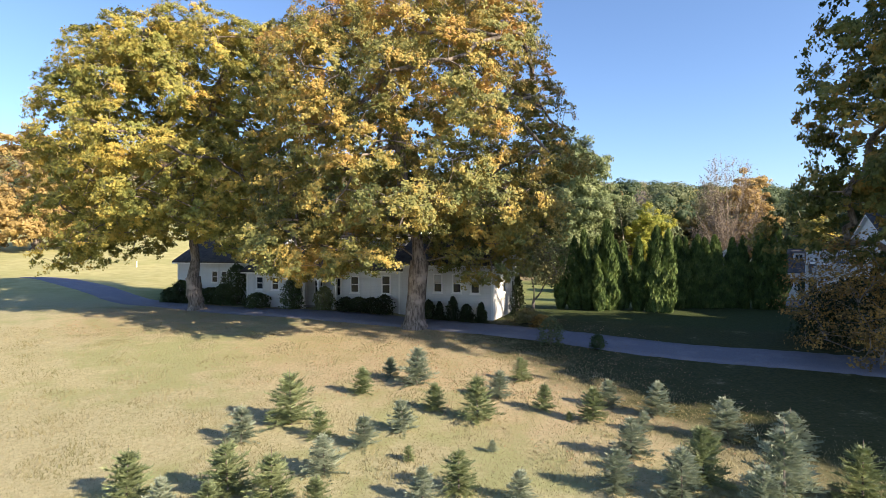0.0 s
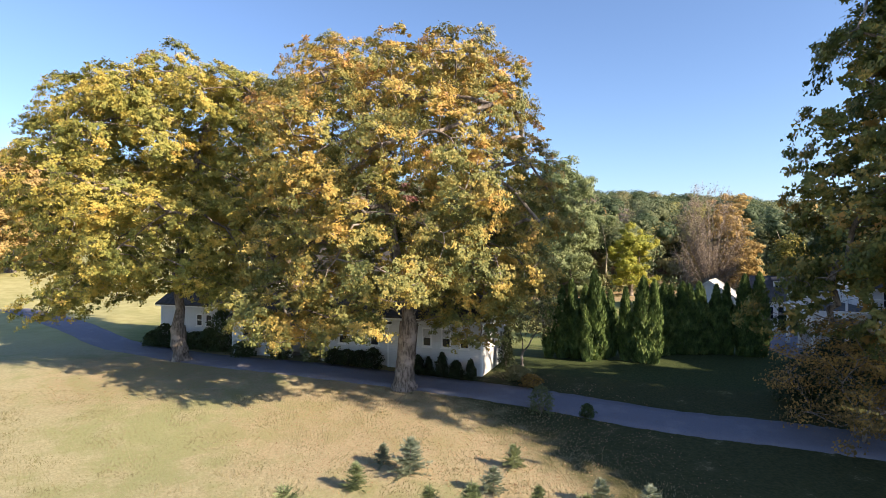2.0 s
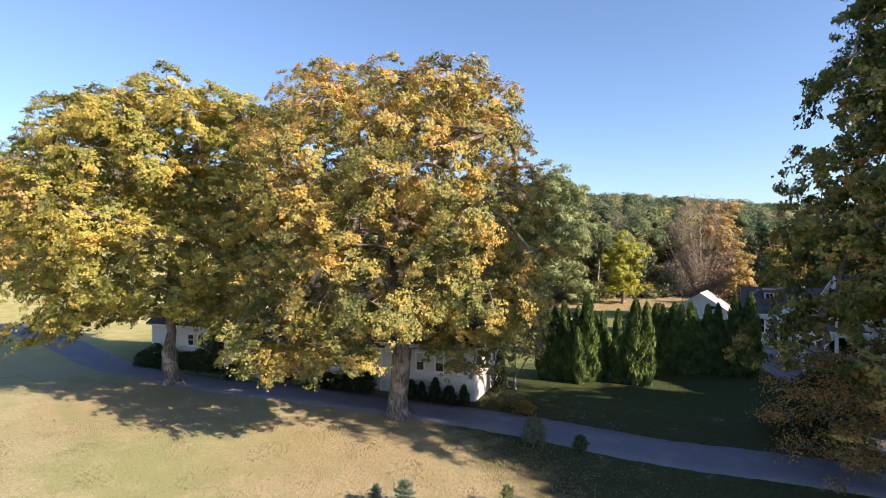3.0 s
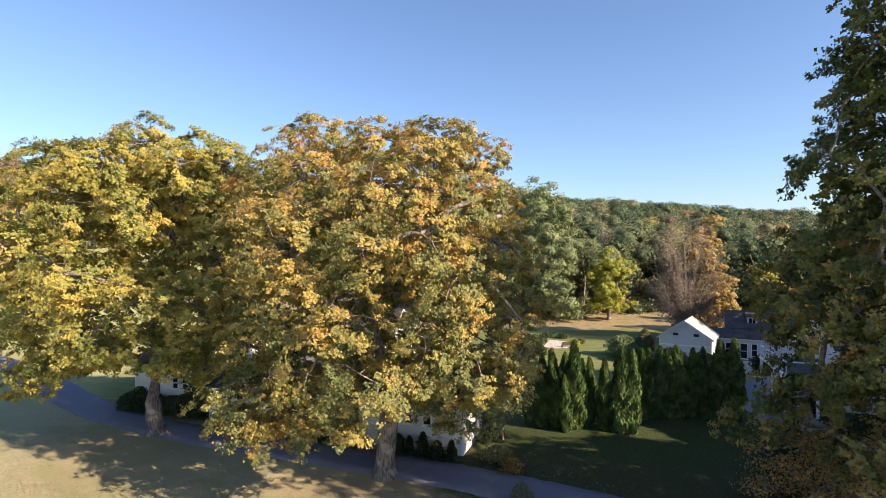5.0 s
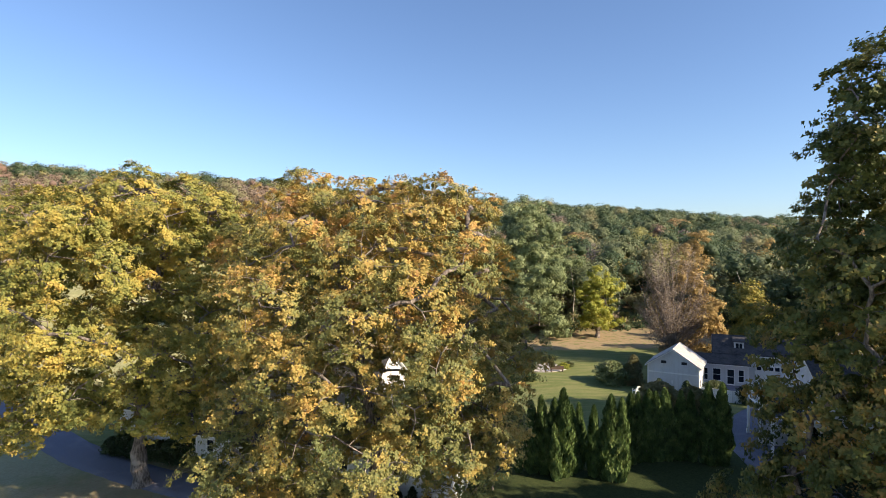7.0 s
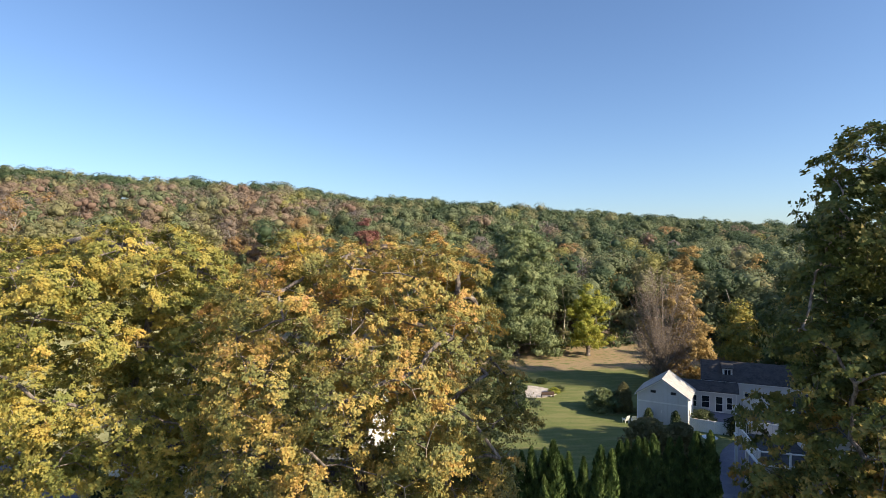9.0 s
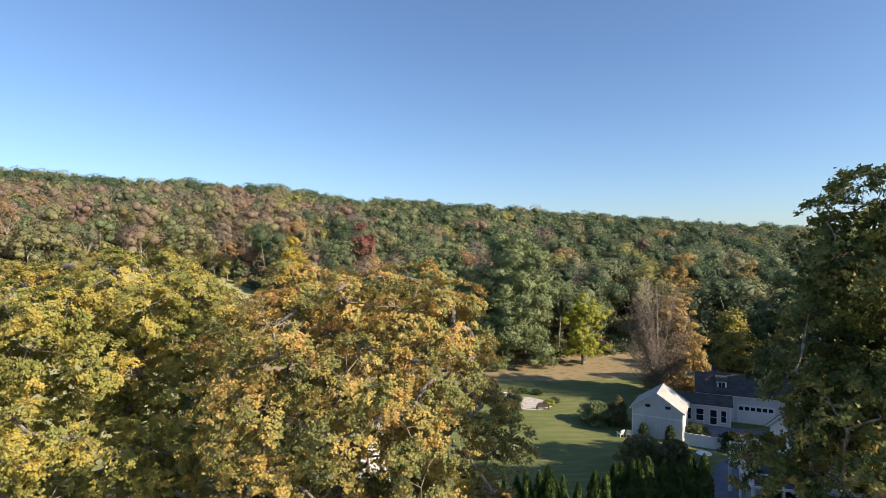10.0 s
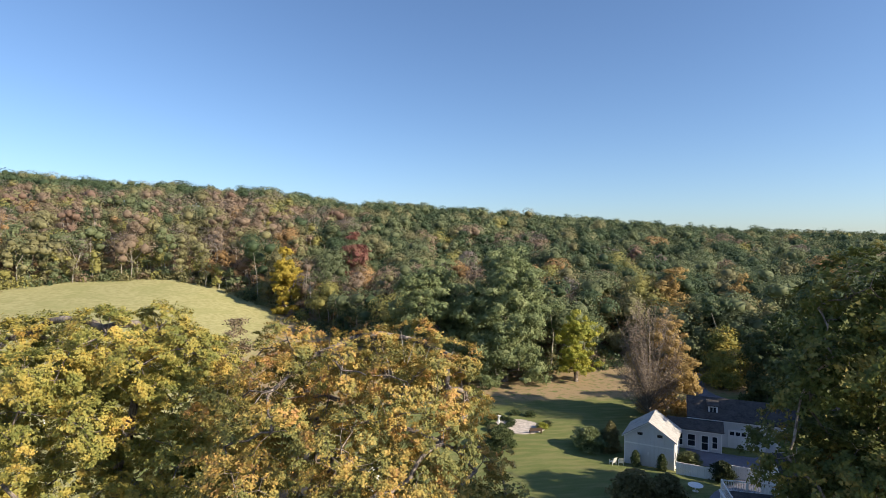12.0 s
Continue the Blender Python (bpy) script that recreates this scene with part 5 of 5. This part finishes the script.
shrub("shrub", 31.8, 77.0, 1.0, 1.7, YELLOW, "small yellow-green bush on the lawn", 2200, 0.2, 0.0, 91)
shrub("shrub", 28.0, 57.6, 2.6, 4.3, OLIVE, "broad grey-olive bush behind the hedge", 9000, 0.24, 0.1, 92)
shrub("shrub", 31.6, 57.4, 1.9, 3.7, OLIVE, "broad grey-olive bush behind the hedge", 6000, 0.24, 0.1, 93)
shrub("shrub", 42.4, 63.8, 1.5, 2.6, HEDGE, "dark shrub between the white fences", 3500, 0.2, 0.2, 94)
shrub("shrub", 41.5, 69.4, 1.4, 1.9, GREEN, "green shrub in the courtyard", 3000, 0.2, 0.0, 95)
shrub("yew", 24.5, 32.5, 2.4, 3.6, HEDGE, "broad dark yew beyond the lane", 4200, 0.17, 0.1, 130)
shrub("yew", 21.5, 30.8, 1.8, 3.0, HEDGE, "broad dark yew beyond the lane", 3200, 0.15, 0.1, 132)
shrub("yew", 28.5, 33.0, 2.4, 4.2, HEDGE, "broad dark yew beyond the lane", 4200, 0.17, 0.2, 131)
shrub("box_hedge", 29.0, 39.5, 1.2, 1.0, HEDGE, "low dark hedge beside the drive", 3000, 0.12, 0.0, 96)
shrub("shrub", 34.2, 44.0, 1.4, 3.0, HEDGE, "dark rounded shrub by the porch posts", 3500, 0.16, 0.3, 97)

tree("dogwood_tree", (20.6, 25.8), envelope(14, ((0.9, 3.2, 4, 3, 3), (2.5, 4.2, 5, 3.5, 3.5), (4.2, 3.8, 4, 3.2, 3), (5.8, 2.6, 3, 2.2, 2)), 1.8, 1.1, 9), 260, 42, 0.11, RUST, BARK, "low spreading tree with rust and gold leaves by the lane", "tree", 0.9, 0.12, (0, 0), 101, (0.34, 0.34, 0.16), 0.6, three=True)
tree("serviceberry_tree", (6.6, 40.2), [(-0.9, 0, 4.2, 1.4, 1.3, 1.0), (0.9, 0.3, 4.6, 1.5, 1.4, 1.1), (0, 0, 5.8, 1.3, 1.2, 0.9), (1.4, -0.5, 3.0, 1.0, 1.0, 0.7)], 120, 38, 0.14, OLIVE, BARK, "small many-stemmed tree with thinning olive leaves", "tree", 1.0, 0.1, (0, 0), 102, (0.4, 0.4, 0.25))


# ---- patio ----
bm = bmesh.new()
cylinder(bm, 0, 0, -0.6, 0.06, 4.6, None, 40)
patio = part("patio", bm, PAVING)
patio.matrix_world = pose(22.8, 87.6, float(height(22.8, 87.6)))
tagged(patio, "pale paved garden circle on the back lawn", "patio", "", "structure")
for i in range(12):
    a = i * math.pi * 2 / 12
    shrub("box_hedge", 19.6 + 2.2 * math.cos(a), 88.2 + 2.0 * math.sin(a), 0.62, 0.75, DARKGREEN, "low clipped hedge ball round the patio bed", 450, 0.16, 0.0, 110 + i, "hedge ring on the patio")
for i, (x, y, r, h, m) in enumerate(((26.0, 85.2, 0.9, 0.9, YELLOW), (27.2, 86.4, 0.8, 0.8, GREEN), (25.8, 91.3, 1.0, 0.9, DARKGREEN), (23.4, 92.4, 0.9, 0.8, DARKGREEN), (16.4, 90.6, 1.3, 1.8, DARKGREEN), (15.4, 88.0, 1.2, 1.4, GREEN), (18.0, 84.9, 1.0, 1.0, OLIVE))):
    shrub("shrub", x, y, r, h, m, "low garden shrub beside the paved circle", 900, 0.18, 0.0, 140 + i, "shrubs round the patio")
urn = thing("garden_urn", pose(19.6, 88.2, float(height(19.6, 88.2))), "white stone garden urn in the hedge ring", "urn")
bm = bmesh.new()
cylinder(bm, 0, 0, -0.1, 0.9, 0.22, 0.16), cylinder(bm, 0, 0, 0.9, 1.3, 0.12, 0.4)
part("bowl", bm, TRIM, urn)
bench = thing("garden_bench", pose(24.3, 83.2, float(height(24.3, 83.2))), "brown wooden bench at the patio's edge", "bench")
part("seat", boxes((-1.0, 1.0, -0.25, 0.25, 0.4, 0.47)), WOOD, bench)
part("backrest", boxes((-1.0, 1.0, -0.3, -0.24, 0.471, 0.95)), WOOD, bench)
for x in (-0.9, 0.9):
    part("leg", boxes((x - 0.05, x + 0.05, -0.2, 0.2, -0.05, 0.399)), WOOD, bench)


def lawn_chair():
    ob = thing("lawn_chair", pose(0, 0, 0), "white slatted garden chair on the lawn", "chair", "garden chairs on the lawn")
    part("seat", boxes((-0.3, 0.3, -0.3, 0.3, 0.34, 0.4)), TRIM, ob)
    for i in range(5):
        s = part("back_slat", boxes((-0.3 + i * 0.122, -0.2 + i * 0.122, 0.0, 0.03, 0.0, 0.7)), TRIM, ob)
        s.matrix_local = pose(0, 0.28, 0.39, -18)
    for x in (-0.34, 0.28):
        part("arm", boxes((x, x + 0.07, -0.35, 0.35, 0.58, 0.62)), TRIM, ob)
        for y in (-0.3, 0.25):
            part("leg", boxes((x, x + 0.06, y, y + 0.06, -0.03, 0.579)), TRIM, ob)
    return ob


chair = lawn_chair()
chair.matrix_world = pose(31.4, 71.0, float(height(31.4, 71.0)), 0, 0, 200)
copy_thing(chair, pose(32.4, 70.7, float(height(32.4, 70.7)), 0, 0, 160))
table = thing("round_table", pose(37.0, 60.8, float(height(37.0, 60.8))), "round white garden table in the shade", "table")
bm = bmesh.new()
cylinder(bm, 0, 0, 0.7, 0.75, 0.85, None, 28)
part("tabletop", bm, TRIM, table)
bm = bmesh.new()
cylinder(bm, 0, 0, -0.05, 0.699, 0.09, 0.06), cylinder(bm, 0, 0, -0.05, 0.03, 0.4, 0.36)
part("pedestal", bm, TRIM, table)


post = thing("marker_post", pose(-46.7, 84.0, float(height(-46.7, 84.0))), "small white marker post standing in the hayfield", "post")
part("shaft", boxes((-0.06, 0.06, -0.06, 0.06, -0.2, 0.95)), TRIM, post)
part("cap", boxes((-0.08, 0.08, -0.08, 0.08, 0.952, 1.0)), TRIM, post)


# ---- potted trees by the outbuilding ----
for x in (1.6, 4.9):
    p = outbuilding.matrix_world @ Vector((x, -0.75, 0))
    shrub("topiary", p.x, p.y, 0.6, 2.3, DARKGREEN, "clipped small tree in front of the white wall", 1600, 0.16, 0.1, int(120 + x))


# ---- grass and fallen leaves ----
def blades(rng, x, y, tall, wide):
    n = len(x)
    z = height(x, y)
    a = rng.uniform(0, 2 * np.pi, n)
    side = np.column_stack([np.cos(a), np.sin(a), np.zeros(n)]) * wide[:, None]
    base = np.column_stack([x, y, z - 0.01])
    tip = base + np.column_stack([rng.normal(0, 0.45, n) * tall, rng.normal(0, 0.45, n) * tall, tall])
    return np.stack([base - side, base + side, tip], 1).reshape(-1, 3), np.arange(n * 3).reshape(-1, 3)


rng = np.random.default_rng(9)
n = 120000
y = 11 + 24 * rng.uniform(0, 1, n) ** 1.25
x = rng.uniform(-1.0, 1.0, n) * (y * 0.85 + 2)
lane = np.interp(x, (-24, -15, -8, -2, 2.8, 7.7, 12.4, 17.2, 20.7, 28), (47.6, 42.2, 39, 36.7, 34.3, 31.8, 29.3, 27.2, 25.6, 22.4))
# straw blades are left off where the ground colour holds painted shade
keep = (y < lane - 2.2) & (x + 0.44 * y + rng.normal(0, 1.2, n) < 18.5)
x, y = x[keep], y[keep]
tall = rng.uniform(0.035, 0.085, len(x)) * (0.8 + 0.6 * (np.sin(x * 1.3) * np.sin(y * 1.1) > 0.2))
grass = new("meadow_grass", mesh_of("meadow_grass", *blades(rng, x, y, tall, 0.006 + 0.0007 * y), [STRAW]))
tagged(grass, "short dry straw-coloured meadow grass", "grass", "", "stuff")
pts = []
for cx, cy, r in LITTER:
    k = 600 if cy < 25 else 2400
    a, d = rng.uniform(0, 2 * np.pi, k), r * np.sqrt(rng.uniform(0, 1, k)) * 0.95
    pts.append(np.column_stack([cx + d * np.cos(a), cy + d * np.sin(a)]))
pts = np.concatenate(pts)
v, f = leaf_fan(rng, np.column_stack([pts, height(pts[:, 0], pts[:, 1]) + 0.05]), 1, 0.01, 0.065, 0.35)
litter = new("fallen_leaves", mesh_of("fallen_leaves", v, f, [FALLEN]))
tagged(litter, "brown and orange leaves fallen under the maples", "leaves", "", "stuff")
